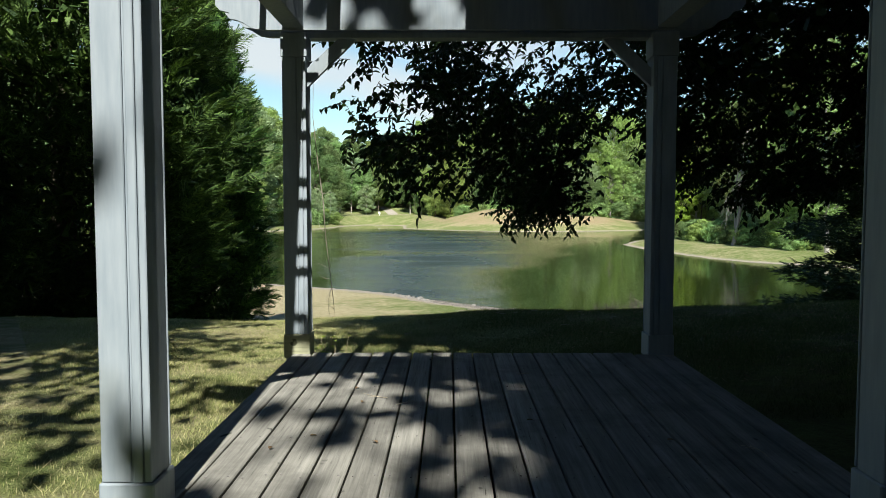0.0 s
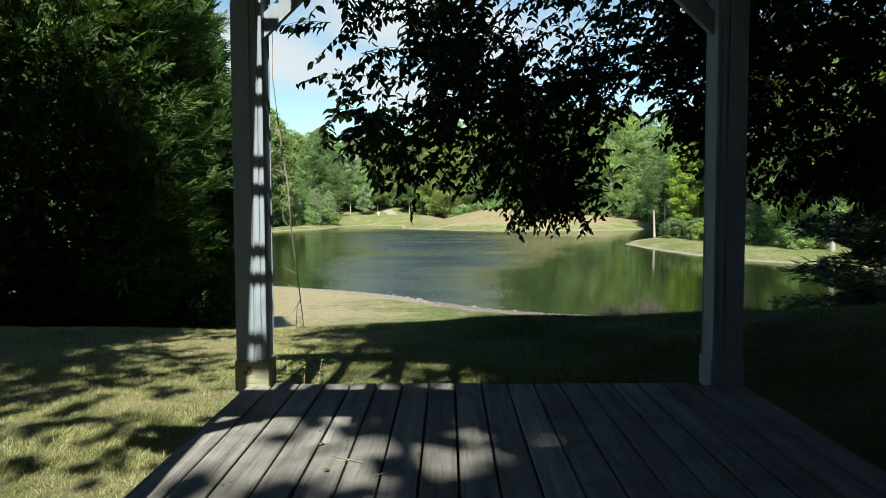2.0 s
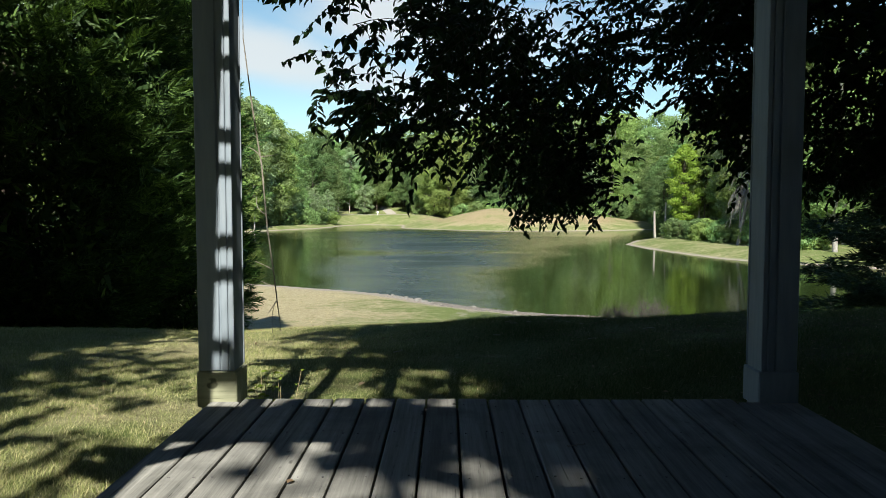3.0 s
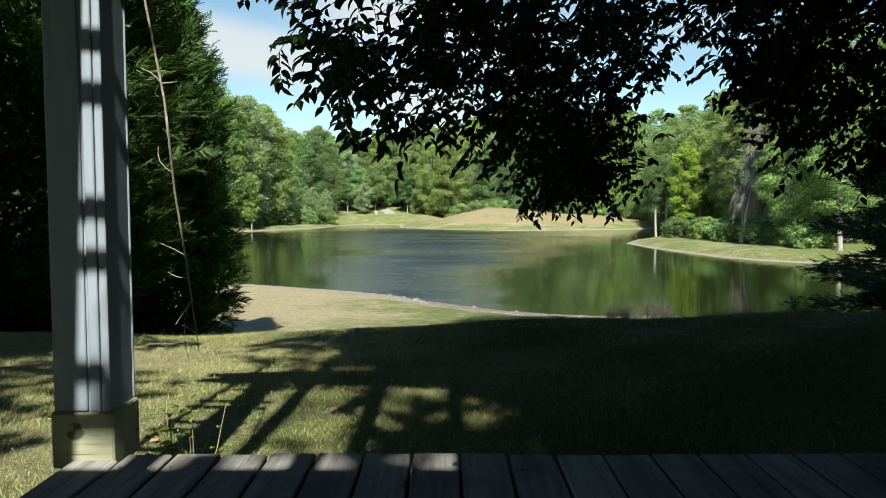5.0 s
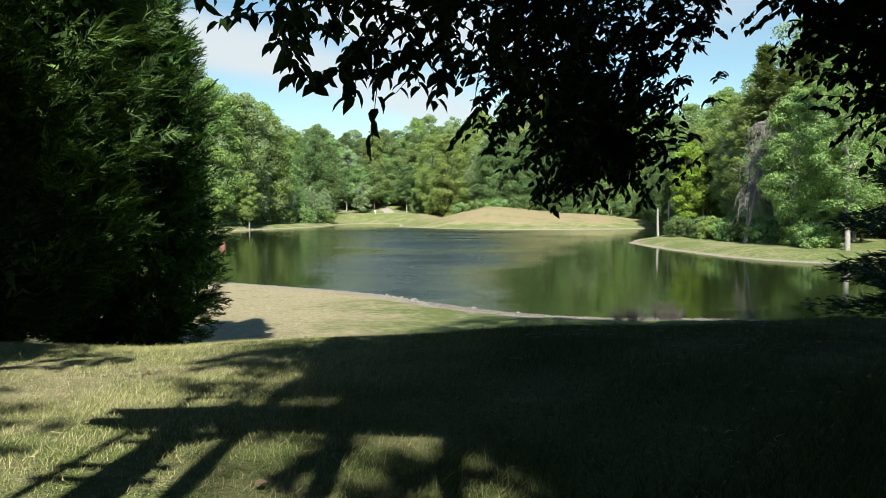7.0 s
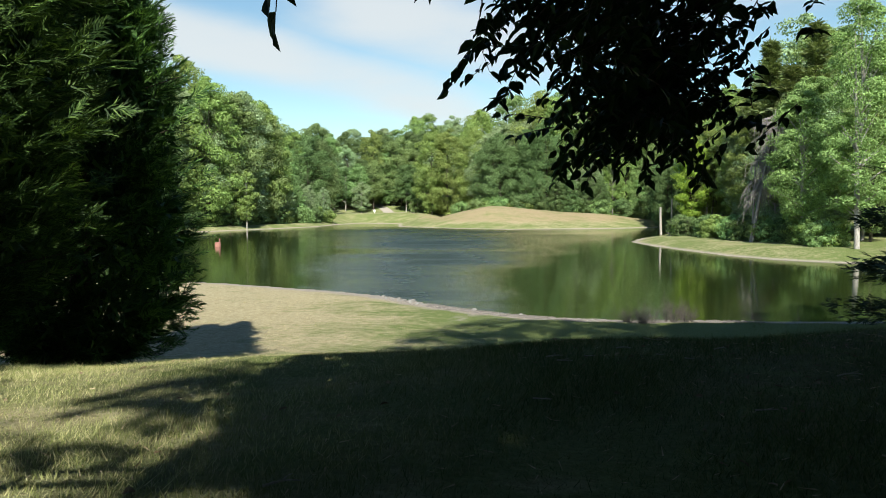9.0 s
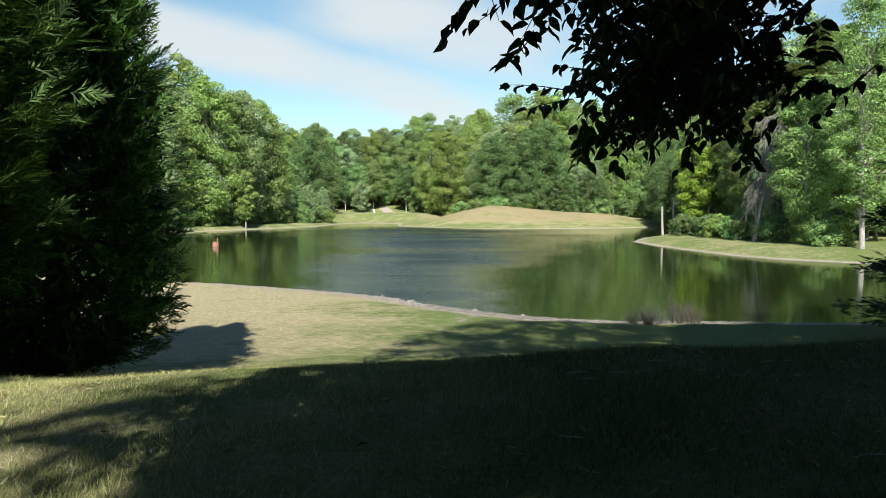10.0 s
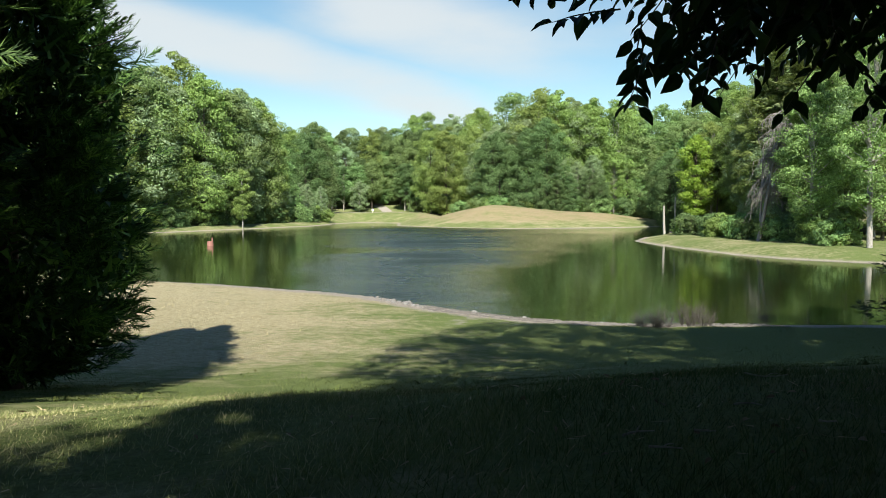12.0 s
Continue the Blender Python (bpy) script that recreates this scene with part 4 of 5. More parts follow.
# taller unseen ones, bare-stemmed with high crowns, added to shade parts of the lawn
wood, leaves = broad_tree(43, 18.0, 2.3, 0.66, 32, 62, 0.20, (0.5, 0.9), 1.0)
lofty = tree_thing("maple", "tall bare-stemmed maple out of view, high crown added for shade", wood, leaves, put_on_ground(3.2, -4.2), BARK, BROAD, "trees behind the deck")
lofty.scale = (1, 1, 0.85)
copied = copy_thing(lofty, Matrix.Translation(put_on_ground(1.3, -6.8)) @ Matrix.Rotation(2.0, 4, "Z"))
copied.scale = (1, 1, 1.14)

# unseen shrubs under them, added to close low gaps against skylight
wood, leaves = broad_tree(44, 4.6, 2.3, 0.0, 34, 80, 0.26, (0.6, 1.1), 1.0)
shrub = tree_thing("shrub", "dense leafy shrub out of view, added to block skylight", wood, leaves, put_on_ground(-4.0, -7.6), BARK, BROAD, "shrubs behind the deck")
for k, (x, y) in enumerate(((-0.6, -8.2), (2.8, -7.4), (6.0, -6.6), (8.8, -4.4), (9.8, -1.0), (10.2, 2.4), (10.6, 6.0), (11.4, 9.4), (-7.4, -6.2), (-10.2, -3.6), (-12.4, -0.4), (-12.8, 3.2), (1.0, -11.5), (5.0, -10.5), (-5.0, -11.0))):
    copied = copy_thing(shrub, Matrix.Translation(put_on_ground(x, y)) @ Matrix.Rotation(1.3 * k, 4, "Z"))
    copied.scale = (1.0, 1.0, 0.9 + 0.1 * (k % 3))


# ---- the woods round the pond ----
def forest():
    rng = random.Random(7)

    def stock(name, label, group, params, bark, leaf):
        made = []
        for k, p in enumerate(params):
            w, l = dome_tree(*p)
            made.append([tree_thing(name, label, w, l, (0, 0, 0), bark[k % len(bark)], leaf[k % len(leaf)], group), False])
        return made

    def set_out(made, i, x, y, s, tall=1.0, dz=-0.3):
        k = made[i % len(made)]
        m = Matrix.Translation(put_on_ground(x, y, dz)) @ Matrix.Rotation(rng.uniform(0, 6.28), 4, "Z")
        if k[1]:
            ob = copy_thing(k[0], m)
        else:
            ob, k[1] = k[0], True
            ob.matrix_basis = m
        ob.scale = (s, s, s * tall)

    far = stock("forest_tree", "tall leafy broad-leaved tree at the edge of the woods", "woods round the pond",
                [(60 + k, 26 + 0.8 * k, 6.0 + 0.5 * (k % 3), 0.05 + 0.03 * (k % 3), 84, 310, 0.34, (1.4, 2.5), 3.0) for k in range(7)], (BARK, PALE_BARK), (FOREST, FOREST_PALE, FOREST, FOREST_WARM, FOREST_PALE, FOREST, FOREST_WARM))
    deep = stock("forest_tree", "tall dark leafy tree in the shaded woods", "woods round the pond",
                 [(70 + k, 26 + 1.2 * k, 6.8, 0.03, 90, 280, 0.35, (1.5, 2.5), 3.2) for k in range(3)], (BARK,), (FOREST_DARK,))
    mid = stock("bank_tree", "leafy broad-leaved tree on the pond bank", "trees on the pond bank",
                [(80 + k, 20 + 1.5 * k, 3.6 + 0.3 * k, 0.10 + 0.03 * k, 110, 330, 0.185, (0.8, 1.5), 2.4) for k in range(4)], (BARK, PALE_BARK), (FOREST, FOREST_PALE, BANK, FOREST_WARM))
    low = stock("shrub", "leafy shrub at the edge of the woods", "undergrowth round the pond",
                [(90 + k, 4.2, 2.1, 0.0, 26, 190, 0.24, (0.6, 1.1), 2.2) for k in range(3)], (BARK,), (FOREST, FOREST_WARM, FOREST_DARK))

    under = stock("roadside_tree", "leafy tree with a bare lower stem beside the track", "trees beside the track",
                  [(100 + k, 16 + k, 3.4, 0.26, 60, 240, 0.27, (1.0, 1.8), 2.4) for k in range(2)], (BARK, PALE_BARK), (FOREST, FOREST_DARK))

    def row(made, a, b, n, jitter, scale, last=None):
        for i in range(n):
            t = (i + rng.uniform(0.2, 0.8)) / n
            s = (scale + ((last or scale) - scale) * t) * rng.uniform(0.88, 1.08)
            set_out(made, rng.randrange(97), a[0] + (b[0] - a[0]) * t + rng.uniform(-1, 1) * jitter, a[1] + (b[1] - a[1]) * t + rng.uniform(-1, 1) * jitter, s, rng.uniform(0.94, 1.06))
    # left bank
    row(low, (-66, 118), (-31.5, 205), 32, 1.0, 1.0)
    row(mid, (-67, 118), (-33, 205), 22, 1.2, 0.62, 0.5)
    row(far, (-70, 122), (-44, 182), 12, 1.5, 1.04, 1.14)
    row(far, (-50, 156), (-42, 186), 5, 0.8, 0.94, 1.06)
    row(far, (-78, 116), (-47, 194), 14, 2.5, 1.10, 1.10)
    row(far, (-92, 112), (-54, 206), 13, 4.0, 1.14, 1.12)
    # far end, over the dam
    row(low, (-9, 237), (2, 232), 5, 1.0, 1.1)
    row(under, (-46, 240), (-22, 243), 8, 1.2, 0.95)
    row(under, (-15, 240), (6, 232), 7, 1.2, 0.95)
    row(far, (-52, 250), (14, 250), 12, 3.0, 0.80)
    row(deep, (-58, 258), (22, 256), 15, 3.0, 0.92)
    row(far, (-66, 272), (44, 270), 16, 4.0, 1.0)
    # behind the mound
    row(low, (4, 204), (56, 198), 24, 1.5, 1.3)
    row(deep, (10, 207), (28, 204), 4, 1.5, 0.85)
    row(deep, (23, 200), (42, 198), 5, 0.8, 0.40)
    row(deep, (-40, 214), (-36, 222), 2, 1.0, 0.80)
    row(mid, (26, 204), (60, 200), 9, 1.5, 0.72)
    row(far, (-4, 222), (14, 216), 4, 2.0, 0.86, 1.04)
    row(far, (14, 214), (24, 212), 3, 1.5, 0.96)
    row(far, (24, 211), (46, 208), 5, 2.0, 1.12)
    row(far, (48, 208), (74, 204), 6, 2.0, 1.0)
    row(far, (12, 236), (92, 224), 13, 4.0, 1.20)
    # right bank
    row(deep, (53, 192), (49, 146), 8, 2.0, 0.62)
    row(far, (62, 196), (58, 130), 9, 3.0, 0.90)
    row(low, (38.5, 79), (33.2, 112), 26, 1.0, 0.72)
    row(mid, (46, 82), (39.5, 122), 12, 1.4, 0.80)
    row(mid, (54, 78), (46, 136), 13, 2.0, 1.16, 1.05)
    row(far, (66, 72), (58, 134), 9, 3.0, 1.12)


forest()


# ---- grass ----
def grass():
    """Blades over the lawn in front of and beside the deck, thickest near the path."""
    rng = np.random.default_rng(5)
    n = 460000
    y = 4.2 + 9.4 * rng.beta(1.2, 1.2, n)
    x = rng.uniform(-1, 1, n) * (1.2 + 0.62 * np.maximum(y - 2.0, 0.5))
    side = rng.random(n) < 0.10
    x = np.where(side, rng.uniform(-5.5, -1.24, n), x)
    y = np.where(side, rng.uniform(1.6, 5.2, n), y)
    keep = ~((x > -1.24) & (x < 1.56) & (y < 5.03))
    patch = np.sin(x * 1.7 + 0.6) * np.sin(y * 1.3 + x * 0.4) + 0.5 * np.sin(x * 4.1 - y * 3.3)
    keep &= rng.random(n) < np.clip(0.75 + 0.3 * patch, 0.25, 1) * np.where(x > 1.6, 0.85, 1)
    x, y, patch = x[keep], y[keep], patch[keep]
    n = len(x)
    z = height(x, y)
    P = np.stack([x, y, z - 0.004], -1)
    h = rng.uniform(0.014, 0.036, n) * (1 + 0.3 * patch) * np.where(rng.random(n) < 0.03, 1.9, 1) * np.interp(x + 0.5 * np.sin(1.9 * y), [-1.2, 0.4], [1.0, 1.5])
    a = rng.uniform(0, 2 * np.pi, n)
    lean = rng.normal(0, 0.55, (n, 2)) + np.array([0.15, 0.1])
    tip = P + np.stack([lean[:, 0] * h, lean[:, 1] * h, h], -1)
    w = rng.uniform(0.0013, 0.0028, n)[:, None] * np.stack([np.cos(a), np.sin(a), np.zeros(n)], -1)
    v = np.stack([P - w, P + w, tip], 1).reshape(-1, 3)
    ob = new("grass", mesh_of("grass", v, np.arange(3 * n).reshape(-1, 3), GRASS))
    tagged(ob, "short mown grass, green mixed with dry straw blades", "grass", kind="stuff")


grass()


def lower_grass():
    """Coarser tufts on the slope and the lower lawn down to the water."""
    rng = np.random.default_rng(71)
    n = 56000
    y = 15.0 + 30.0 * rng.random(n) ** 1.2
    x = rng.uniform(-0.66, 0.66, n) * (y - 5.0)
    keep = lake_distance(x, y) > 1.2
    x, y = x[keep], y[keep]
    n = len(x)
    h = rng.uniform(0.012, 0.03, n) * (0.75 + 0.02 * y) * np.where(rng.random(n) < 0.02, 2.2, 1)
    a = rng.uniform(0, 6.28, n)
    w = (h * rng.uniform(0.25, 0.5, n))[:, None] * np.stack([np.cos(a), np.sin(a), np.zeros(n)], -1)
    P = np.stack([x, y, height(x, y) - 0.006], -1)
    tip = P + np.stack([rng.normal(0, 0.6, n) * h, rng.normal(0, 0.6, n) * h, h], -1)
    v = np.stack([P - w, P + w, tip], 1).reshape(-1, 3)
    tagged(new("lawn_tufts", mesh_of("lawn_tufts", v, np.arange(3 * n).reshape(-1, 3), TUFT)), "short dry tufts on the slope above the pond", "grass", kind="stuff")


lower_grass()


def litter():
    rng = np.random.default_rng(15)
    n = 650
    x, y = rng.uniform(-3.0, 6.5, n), rng.uniform(5.3, 12.5, n)
    keep = (x > 0.8) | (rng.random(n) < 0.22)
    x, y = x[keep], y[keep]
    n = len(x)
    P = np.stack([x, y, height(x, y) + 0.022], -1)
    a = rng.uniform(0, 6.28, n)
    U = np.stack([np.cos(a), np.sin(a), rng.normal(0, 0.25, n)], -1)
    N = unit(np.array([0, 0, 1.0]) + rng.normal(0, 0.35, (n, 3)))
    L = rng.uniform(0.022, 0.055, n)
    ob = new("leaf_litter", mesh_of("leaf_litter", *folded_leaves(P, U, N, L, L * 0.6), LITTER))
    tagged(ob, "scattered dry fallen leaves on the shaded lawn", "leaves", kind="stuff")


litter()


def dry_stalks():
    """Bits of straw and mown stalks lying on the shaded grass."""
    rng = np.random.default_rng(29)
    n = 2600
    x, y = rng.uniform(-2.5, 6.5, n), rng.uniform(5.3, 13.0, n)
    P = np.stack([x, y, height(x, y) + rng.uniform(0.018, 0.034, n)], -1)
    a = rng.uniform(0, 6.28, n)
    U = np.stack([np.cos(a), np.sin(a), rng.normal(0, 0.30, n)], -1)
    N = unit(np.array([0, 0, 1.0]) + rng.normal(0, 0.4, (n, 3)))
    L = rng.uniform(0.02, 0.075, n)
    ob = new("dry_stalks", mesh_of("dry_stalks", *spikes(P, U, N, L, rng.uniform(0.003, 0.008, n)), STRAW))
    tagged(ob, "pale bits of dry straw lying on the shaded grass", "straw", kind="stuff")


dry_stalks()


def deck_leaves():
    rng = np.random.default_rng(25)
    for k, (x, y) in enumerate(((-0.62, 3.92), (-0.72, 3.05), (-0.86, 2.86), (-0.40, 2.95), (0.30, 3.3), (-0.55, 3.62), (0.9, 3.0))):
        a = rng.uniform(0, 6.28)
        P = np.array([[x, y, 0.006]])
        me = mesh_of("fallen_leaf", *folded_leaves(P, np.array([[math.cos(a), math.sin(a), 0.12]]), np.array([[0.1, 0.1, 1.0]]), [0.035], [0.024]), LITTER)
        tagged(new("fallen_leaf", me), "small dry brown leaf lying on the deck boards", "leaf", "fallen leaves on the deck")


deck_leaves()


# ---- dead twigs on the shaded grass ----
TWIGS = ((1.22, 11.4, 0.11), (0.63, 10.83, 0.13), (1.6, 11.03, 0.07), (1.71, 12.5, 0.22), (0.68, 10.7, 0.10), (1.99, 11.55, 0.10), (1.45, 11.17, 0.06), (0.9, 10.93, 0.07), (0.4, 9.6, 0.09), (-0.6, 8.3, 0.12), (1.4, 9.4, 0.10), (2.2, 10.2, 0.14))


def fallen_twigs():
    rng = np.random.default_rng(35)
    for x, y, size in TWIGS:
        a = rng.uniform(-0.5, 0.5)
        p = np.array([x, y, h_at(x, y) + 0.035])
        q = p + np.array([math.cos(a), math.sin(a), 0.05]) * size
        q[2] = h_at(q[0], q[1]) + 0.04
        paths = [bent(p, q, 0.005, 0.002, rng, 5, 0.10)]
        side = paths[0][2][0]
        paths.append(bent(side, side + np.array([math.cos(a + 0.7), math.sin(a + 0.7), 0.1]) * size * 0.4, 0.003, 0.0012, rng, 4, 0.1))
        me = mesh_of("fallen_twig", *tubes(paths, 5), VINE, True)
        tagged(new("fallen_twig", me), "pale dead twig lying in the shaded grass", "twig", "dead twigs on the lawn")


fallen_twigs()


def deck_twigs():
    """Thin forked twigs that have dropped on the boards."""
    rng = np.random.default_rng(37)
    for x, y, size, a in ((-0.42, 3.72, 0.16, 2.6), (-0.36, 3.58, 0.11, 0.7), (-0.30, 3.66, 0.09, 1.5), (1.26, 2.78, 0.15, 2.0), (0.35, 4.3, 0.08, 0.4)):
        p = np.array([x, y, 0.006])
        q = p + np.array([math.cos(a), math.sin(a), 0.02]) * size
        paths = [bent(p, q, 0.0026, 0.0012, rng, 6, 0.08)]
        for k, turn in ((2, 0.7), (3, -0.6)):
            f = paths[0][k][0]
            paths.append(bent(f, f + np.array([math.cos(a + turn), math.sin(a + turn), 0.03]) * size * 0.35, 0.0017, 0.0008, rng, 4, 0.1))
        for path in paths:
            for k, (v, r) in enumerate(path):
                v[2] = max(v[2], 0.005)
        me = mesh_of("fallen_twig", *tubes(paths, 5), VINE, True)
        tagged(new("fallen_twig", me), "thin dry forked twig lying on the deck boards", "twig", "twigs on the deck")


deck_twigs()


# ---- the dry vine that hangs behind the corner post ----
def vine():
    rng = np.random.default_rng(3)
    ob = thing("dry_vine", "thin dry vine hanging from the pergola brace", "vine")
    pts = [(-1.06, 5.06, 1.95), (-1.065, 5.12, 1.7), (-1.05, 5.2, 1.38), (-1.035, 5.27, 1.1), (-1.01, 5.31, 0.8), (-0.985, 5.34, 0.55), (-0.978, 5.35, 0.38), (-0.973, 5.36, 0.30), (-0.97, 5.36, 0.24)]
    rad = [0.0015, 0.0025, 0.0042, 0.0045, 0.0042, 0.004, 0.003, 0.002, 0.0015]
    pts = [(x + 0.008 * math.sin(7 * z), y, z) for x, y, z in pts]
    part_mesh("stem", mesh_of("stem", *tubes([list(zip([np.array(p) for p in pts], rad))], 6), VINE, True), ob)
    sub = []
    for z, dx, dy, dz in ((1.15, -0.10, 0.02, 0.06), (1.15, 0.09, 0.0, 0.01), (0.86, -0.05, 0.01, 0.09), (0.55, -0.10, 0.02, 0.07), (0.50, -0.07, 0.0, 0.02), (0.42, -0.05, -0.02, -0.08), (0.30, -0.06, 0.02, 0.03), (0.26, -0.05, 0.0, 0.04)):
        x = np.interp(-z, [-p[2] for p in pts], [p[0] for p in pts])
        y = np.interp(-z, [-p[2] for p in pts], [p[1] for p in pts])
        sub.append(bent((x, y, z), (x + dx, y + dy, z + dz), 0.0028, 0.0009, rng, 5, 0.12))
    for s in sub:
        part_mesh("tendril", mesh_of("tendril", *tubes([s], 5), VINE, True), ob)
    second = [((-0.985, 5.34, 0.42), 0.0015), ((-1.0, 5.33, 0.35), 0.0015), ((-1.005, 5.35, 0.26), 0.0015), ((-0.995, 5.36, 0.2), 0.001)]
    part_mesh("loose_strand", mesh_of("loose_strand", *tubes([[(np.array(p), r) for p, r in second]], 5), VINE, True), ob)


vine()


def weed():
    rng = np.random.default_rng(9)
    x0, y0 = -0.98, 5.24
    base = np.array([x0, y0, h_at(x0, y0)])
    P, U, N, L, paths = [], [], [], [], []
    for k in range(24):
        a = rng.uniform(0, 6.28)
        top = base + np.array([math.cos(a) * rng.uniform(0.02, 0.16), math.sin(a) * rng.uniform(0.02, 0.12), rng.uniform(0.16, 0.44)])
        paths.append(bent(base, top, 0.0025, 0.001, rng, 4, 0.05))
        for j in range(4):
            q = base + (top - base) * (0.45 + 0.18 * j)
            b = rng.uniform(0, 6.28)
            P.append(q), U.append((math.cos(b), math.sin(b), 0.1)), N.append((0.1, -0.3, 1.0)), L.append(rng.uniform(0.022, 0.045))
    ob = thing("weed", "low leafy weed growing against the deck and post", "plant")
    part_mesh("stems", mesh_of("stems", *tubes(paths, 5), STRAW, True), ob)
    part_mesh("leaves", mesh_of("leaves", *folded_leaves(np.array(P), np.array(U), np.array(N), np.array(L), np.array(L) * 0.62), LIME), ob)


weed()


# ---- along the water ----
def shore_stones():
    rng = random.Random(6)
    for k in range(30):
        t = rng.random()
        if k < 27:
            x = -3.6 + 2.6 * t
            y = float(np.interp(x, [-5.9, -2.9, -1, 0.9], [49.4, 47.0, 44.2, 42.2])) - rng.uniform(0.1, 2.0)
        else:
            x = 0.9 + 7 * t
            y = float(np.interp(x, [0.9, 2.8, 5.1, 8], [42.2, 40.5, 39.2, 38.4])) - rng.uniform(0.0, 0.8)
        r = rng.uniform(0.05, 0.13)
        bm = bmesh.new()
        bmesh.ops.create_icosphere(bm, subdivisions=2, radius=r)
        off = rng.uniform(0, 50)
        for v in bm.verts:
            n = noise.noise(v.co * (2.2 / r * 0.5) + Vector((off, off, 0)))
            v.co *= 1 + 0.35 * n
            v.co.z *= 0.6
        me = bpy.data.meshes.new("stone")
        bm.to_mesh(me)
        bm.free()
        me.materials.append(STONE)
        ob = tagged(new("stone", me), "pale rough stone on the pond bank", "stone", "stones on the bank")
        ob.location = (x, y, h_at(x, y) + r * 0.2)
        ob.rotation_euler = (0, 0, rng.uniform(0, 6.28))


shore_stones()


def shore_gravel():
    """Loose pebbles on the bare rim of the near bank."""
    rng = np.random.default_rng(61)
    n = 4200
    x = rng.uniform(-1.0, 13.0, n)
    y = np.interp(x, [-5.9, -2.9, -1, 0.9, 2.8, 5.1, 8, 12, 18], [49.4, 47.0, 44.2, 42.2, 40.5, 39.2, 38.4, 38.4, 38.0]) - 2.5 * rng.random(n) ** 1.3 - 0.05
    r = rng.uniform(0.018, 0.055, n)
    P = np.stack([x, y, height(x, y) + r * 0.25], -1)
    a = rng.uniform(0, 6.28, n)
    ca, sa = np.cos(a), np.sin(a)
    corners = []
    for dx, dy, dz in ((1, 0, 0), (0, 0.7, 0), (-1, 0.1, 0), (0, -0.75, 0), (0.1, 0, 0.6), (0, 0, -0.6)):
        k = rng.uniform(0.8, 1.25, n)
        corners.append(P + (np.stack([ca * dx - sa * dy, sa * dx + ca * dy, np.full(n, dz)], -1) * (r * k)[:, None]))
    v = np.stack(corners, 1).reshape(-1, 3)
    tri = np.array([(0, 1, 4), (1, 2, 4), (2, 3, 4), (3, 0, 4), (1, 0, 5), (2, 1, 5), (3, 2, 5), (0, 3, 5)])
    f = (np.arange(n)[:, None, None] * 6 + tri).reshape(-1, 3)
    tagged(new("shore_gravel", mesh_of("shore_gravel", v, f, PEBBLE)), "loose pale pebbles along the pond rim", "gravel", kind="stuff")


shore_gravel()


def twig_bush(seed, label, at, high, wide, n, mat):
    """A bare bush: crooked stems from a few crowns, forking into fine twigs, ragged at the top."""
    rng = np.random.default_rng(seed)
    crowns = rng.normal(0, 0.45 * wide, (6, 2))
    paths = []
    for k in range(n):
        cx, cy = crowns[k % 6]
        a, r = rng.uniform(0, 6.28), 0.55 * wide * math.sqrt(rng.uniform(0, 1))
        top = np.array([cx + r * math.cos(a), cy + r * math.sin(a), high * rng.uniform(0.25, 1.0) * (1.1 - 0.5 * abs(cx) / wide)])
        main = bent((cx, cy, -0.05), top, 0.011, 0.004, rng, 6, 0.12, -0.08)
        paths.append(main)
        for j in range(4):
            p = main[2 + j % 4][0]
            paths.append(bent(p, p + rng.normal(0, 0.17, 3) + np.array([0, 0, 0.10]), 0.006, 0.002, rng, 4, 0.16))
    ob = thing("dead_bush", label, "bush", at, "bushes on the shore")
    part_mesh("brushwood", mesh_of("brushwood", *tubes(paths, 4), mat, True), ob)


twig_bush(17, "low bare grey twiggy bush on the pond edge", put_on_ground(8.0, 35.6), 0.6, 0.7, 90, DARK_TWIG)
twig_bush(18, "taller bare brownish bush on the pond edge", put_on_ground(9.5, 36.4), 0.95, 0.75, 80, DARK_TWIG)


def buoy():
    x, y = -28.6, 98.0
    ob = thing("float_marker", "faded orange float standing in the pond", "float", (x, y, WATER_Z))
    bm = bmesh.new()
    bmesh.ops.create_cone(bm, cap_ends=True, segments=14, radius1=0.40, radius2=0.36, depth=0.7, matrix=Matrix.Translation((0, 0, 0.2)))
    bmesh.ops.bevel(bm, geom=list(bm.edges), offset=0.05, segments=2, affect="EDGES")
    part("body", bm, ORANGE, ob)
    bm = bmesh.new()
    bmesh.ops.create_cone(bm, cap_ends=True, segments=10, radius1=0.09, radius2=0.07, depth=0.5, matrix=Matrix.Translation((0.24, 0, 0.75)))
    part("mast", bm, ORANGE, ob)


buoy()


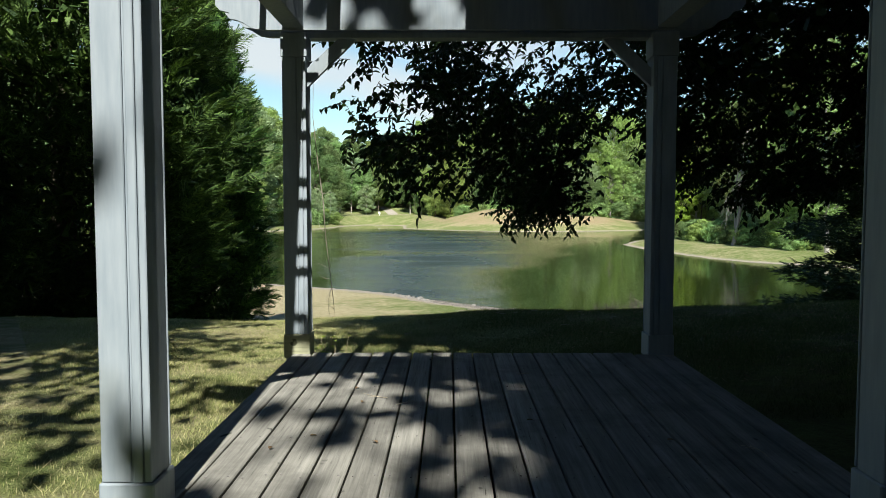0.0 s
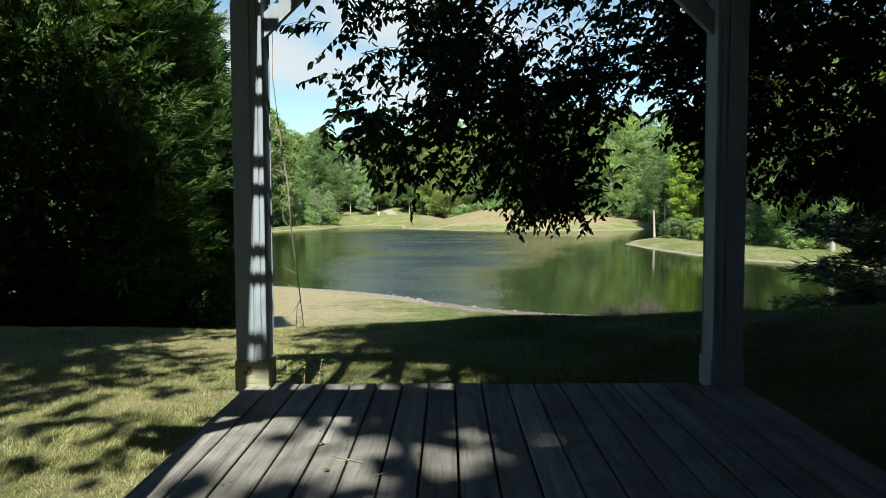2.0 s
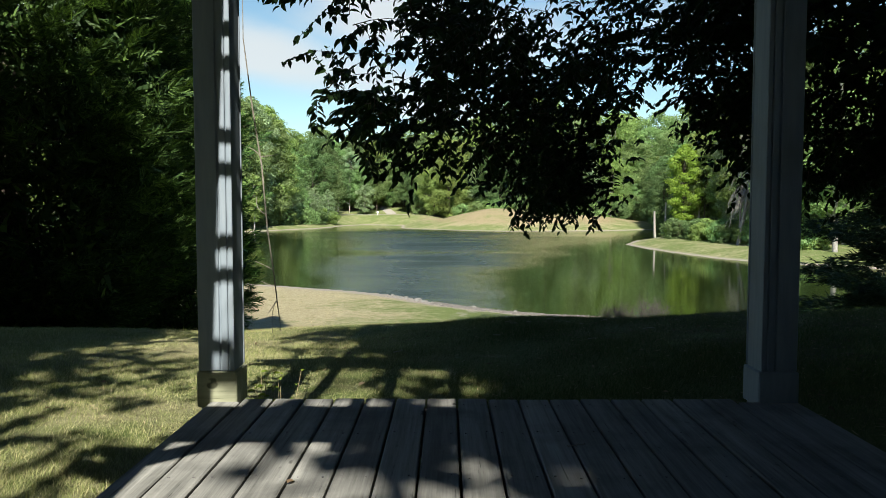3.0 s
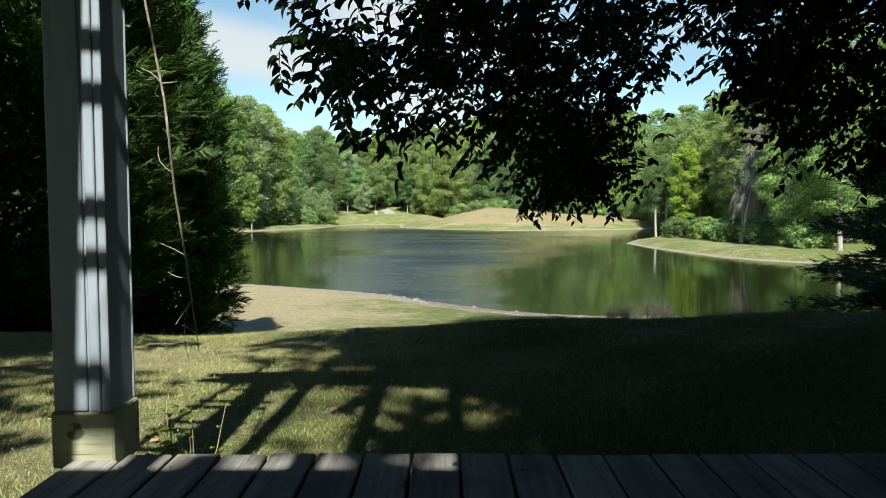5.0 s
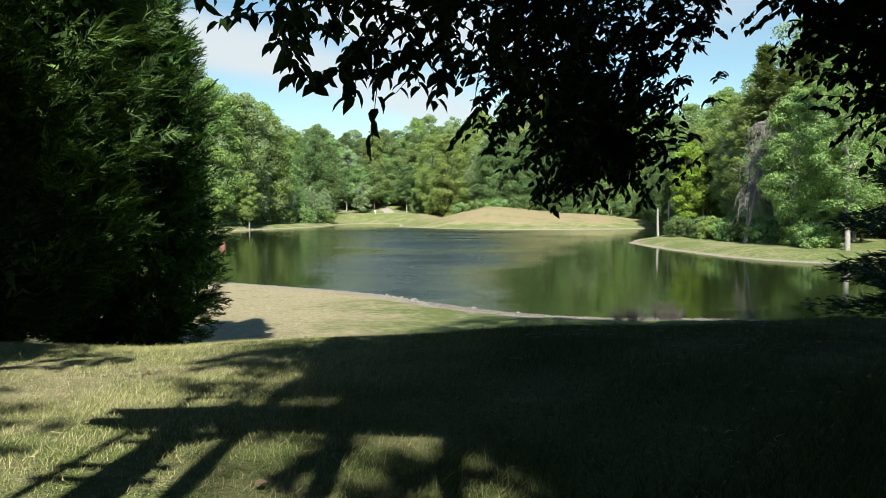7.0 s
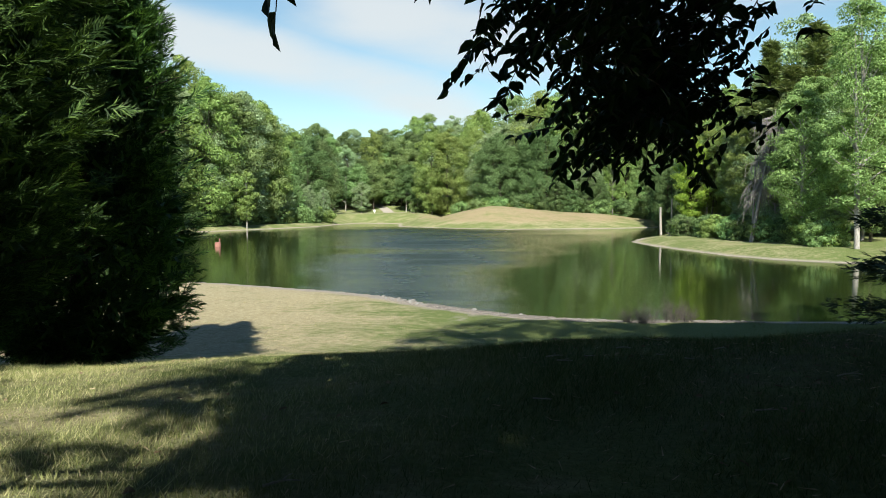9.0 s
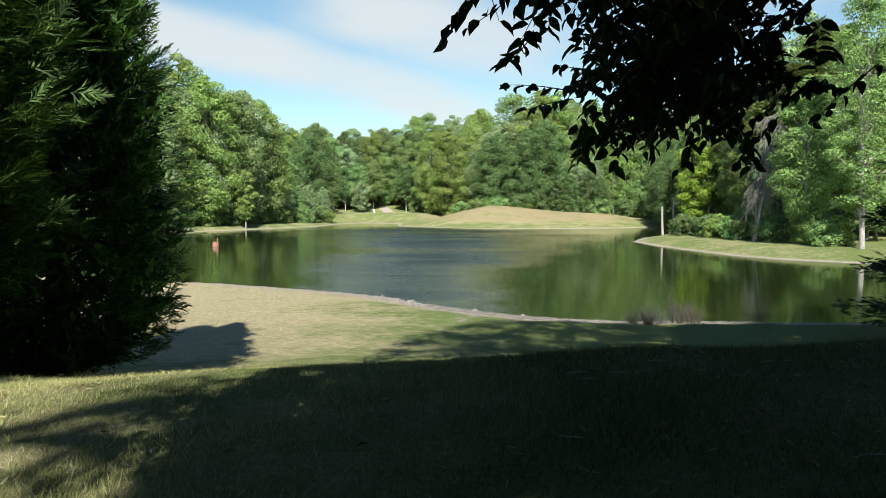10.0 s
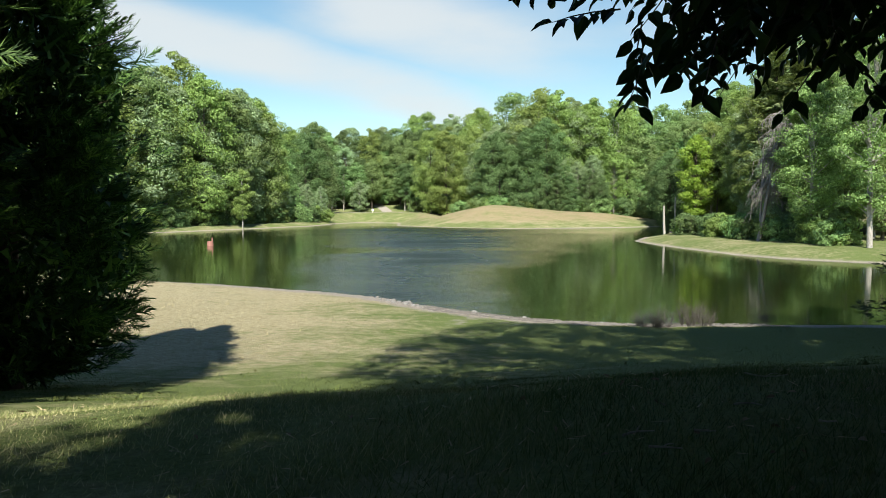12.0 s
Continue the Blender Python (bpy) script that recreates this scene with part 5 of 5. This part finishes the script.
def far_things():
    # the white box by the track over the dam
    x, y = -21.6, 228.0
    z = h_at(x, y)
    ob = thing("white_box", "small white box on a post beside the track", "box", (x, y, z))
    part("post", box_bm(-0.08, 0.08, -0.08, 0.08, -0.2, 0.5, 0.01), WHITE, ob)
    part("housing", box_bm(-0.3, 0.3, -0.2, 0.2, 0.5, 1.1, 0.03), WHITE, ob)
    # gravel track over the dam and up into the woods
    pts = [(-60, 233.5), (-40, 232.5), (-27, 232), (-19, 233), (-12, 234), (4, 236)]
    up = [(-17.5, 233), (-18.5, 240), (-20.5, 247), (-24, 256)]
    for run, w in ((pts, 1.2), (up, 1.6)):
        v, f = [], []
        P = []
        for (ax, ay), (bx, by) in zip(run, run[1:]):
            for k in range(12):
                P.append((ax + (bx - ax) * k / 12, ay + (by - ay) * k / 12))
        P.append(run[-1])
        P = np.array(P)
        d = unit(np.gradient(P, axis=0))
        nrm = np.stack([-d[:, 1], d[:, 0]], -1)
        rows = []
        for s in (-1, -0.5, 0, 0.5, 1):
            q = P + nrm * w * s
            rows.append(np.stack([q[:, 0], q[:, 1], height(q[:, 0], q[:, 1]) + 0.10 - 0.06 * abs(s)], -1))
        G = np.stack(rows, 1)
        n, m = G.shape[:2]
        i, j = np.meshgrid(np.arange(n - 1), np.arange(m - 1), indexing="ij")
        f = np.stack([i * m + j, i * m + j + 1, (i + 1) * m + j + 1, (i + 1) * m + j], -1).reshape(-1, 4)
        tagged(new("road", mesh_of("road", G.reshape(-1, 3), f, GRAVEL, True)), "pale gravel track over the dam into the woods", "road", kind="structure")


far_things()


def special_trees():
    # yellow-green maple on the point
    w, l = dome_tree(131, 14.5, 2.6, 0.16, 80, 220, 0.22, (0.6, 1.1), 2.2)
    tree_thing("lime_maple", "slender yellow-green maple on the bank", w, l, put_on_ground(36.6, 116.5), BARK, LIME)
    # a small pale tree by the track and a young yellowish one on the far left bank
    w, l = dome_tree(135, 10.0, 2.7, 0.08, 40, 240, 0.24, (0.8, 1.4), 2.4)
    tree_thing("pale_tree", "small pale grey-green tree beside the track", w, l, put_on_ground(-26.5, 236.5), PALE_BARK, FOREST_PALE)
    w, l = dome_tree(136, 12.5, 2.3, 0.16, 50, 240, 0.22, (0.6, 1.1), 2.0)
    tree_thing("young_tree", "young yellowish tree on the pond bank", w, l, put_on_ground(-42.4, 162.5), PALE_BARK, FOREST_WARM)
    # slim dark-stemmed trees beside the lime-coloured maple
    w, l = dome_tree(133, 15.0, 2.4, 0.42, 44, 220, 0.24, (0.7, 1.2), 2.2, 0.8)
    slim = tree_thing("slim_tree", "slim dark-stemmed tree with a high crown on the point", w, l, put_on_ground(38.0, 119.5), BARK, FOREST, "slim trees on the point")
    for x, y, turn, tall in ((39.2, 121.0, 1.1, 1.05), (39.6, 117.0, 2.3, 0.92), (41.2, 119.0, 4.0, 1.1)):
        copied = copy_thing(slim, Matrix.Translation(put_on_ground(x, y)) @ Matrix.Rotation(turn, 4, "Z"))
        copied.scale = (1, 1, tall)
    # snag and bare trunks on the point
    rng = np.random.default_rng(51)
    for x, y, high, r, mat, label in ((33.0, 119.5, 4.3, 0.21, PALE_BARK, "broken pale bare trunk standing on the point"), (35.6, 122.5, 5.5, 0.16, PALE_BARK, "leaning pale bare trunk on the point")):
        paths = [bent((0, 0, -0.3), (rng.normal(0, 0.25), 0, high), r, r * 0.7, rng, 6, 0.02)]
        ob = tagged(new("snag", mesh_of("snag", *tubes(paths, 8), mat, True)), label, "tree trunk")
        ob.location = put_on_ground(x, y)
    # grey dead tree, full of fine drooping twigs
    paths = [bent((0, 0, -0.4), (2.6, 0.2, 15.0), 0.26, 0.05, rng, 9, 0.02), bent((0.3, 0.4, -0.4), (0.6, 0.6, 10.5), 0.16, 0.04, rng, 9, 0.03), bent((1.0, 0.1, 6.0), (3.6, -0.4, 12.0), 0.10, 0.03, rng, 6, 0.04)]
    for k in range(105):
        z = 4.5 + 10.2 * rng.uniform(0, 1) ** 0.8
        a = rng.uniform(0, 6.28)
        x = 2.6 * z / 15
        reach = rng.uniform(0.6, 2.3)
        limb = bent((x, 0.2, z), (x + math.cos(a) * reach - 0.2, math.sin(a) * reach, z - rng.uniform(0.2, 2.2)), 0.05, 0.02, rng, 5, 0.08, -0.1)
        paths.append(limb)
        for j in range(7):
            p = limb[1 + j % 4][0]
            paths.append(bent(p, p + rng.normal(0, 0.3, 3) + np.array([-0.1, 0, -1.0]), 0.028, 0.012, rng, 3, 0.1))
    tree = thing("dead_tree", "grey dead tree with drooping bare twigs", "tree", put_on_ground(34.6, 90))
    part_mesh("branchwork", mesh_of("branchwork", *tubes(paths, 4), DEAD_BARK, True), tree)
    # pale-barked trees at the water on the right bank
    for k, (x, y, high) in enumerate(((39.2, 76.5, 25.0), (37.6, 84.5, 17.0))):
        w, l = dome_tree(141 + k, high, 3.2, 0.14, 120, 330, 0.17, (0.7, 1.3), 2.2)
        tree_thing("pale_barked_tree", "tall pale-barked leafy tree at the water's edge", w, l, put_on_ground(x, y), PALE_BARK, BANK, "pale-barked trees")
    # pines behind the dead tree
    for k, (x, y, high) in enumerate(((42.5, 104, 25.0), (45.5, 98, 26.0), (43.0, 99, 21.0))):
        w, l = spray_tree(151 + k, high, lambda t: 4.2 * (1 - t) ** 0.6 * (0.6 + 0.4 * math.sin(t * 60)) if t > 0.25 else 1.0 + 4 * t, 2600, 1.0, 7, 0.1, 0.6, 0.2, 0.9, 0.16)
        tree_thing("pine", "tall sparse pine on the bank", w, l, put_on_ground(x, y), BARK, PINE, "pines")


special_trees()
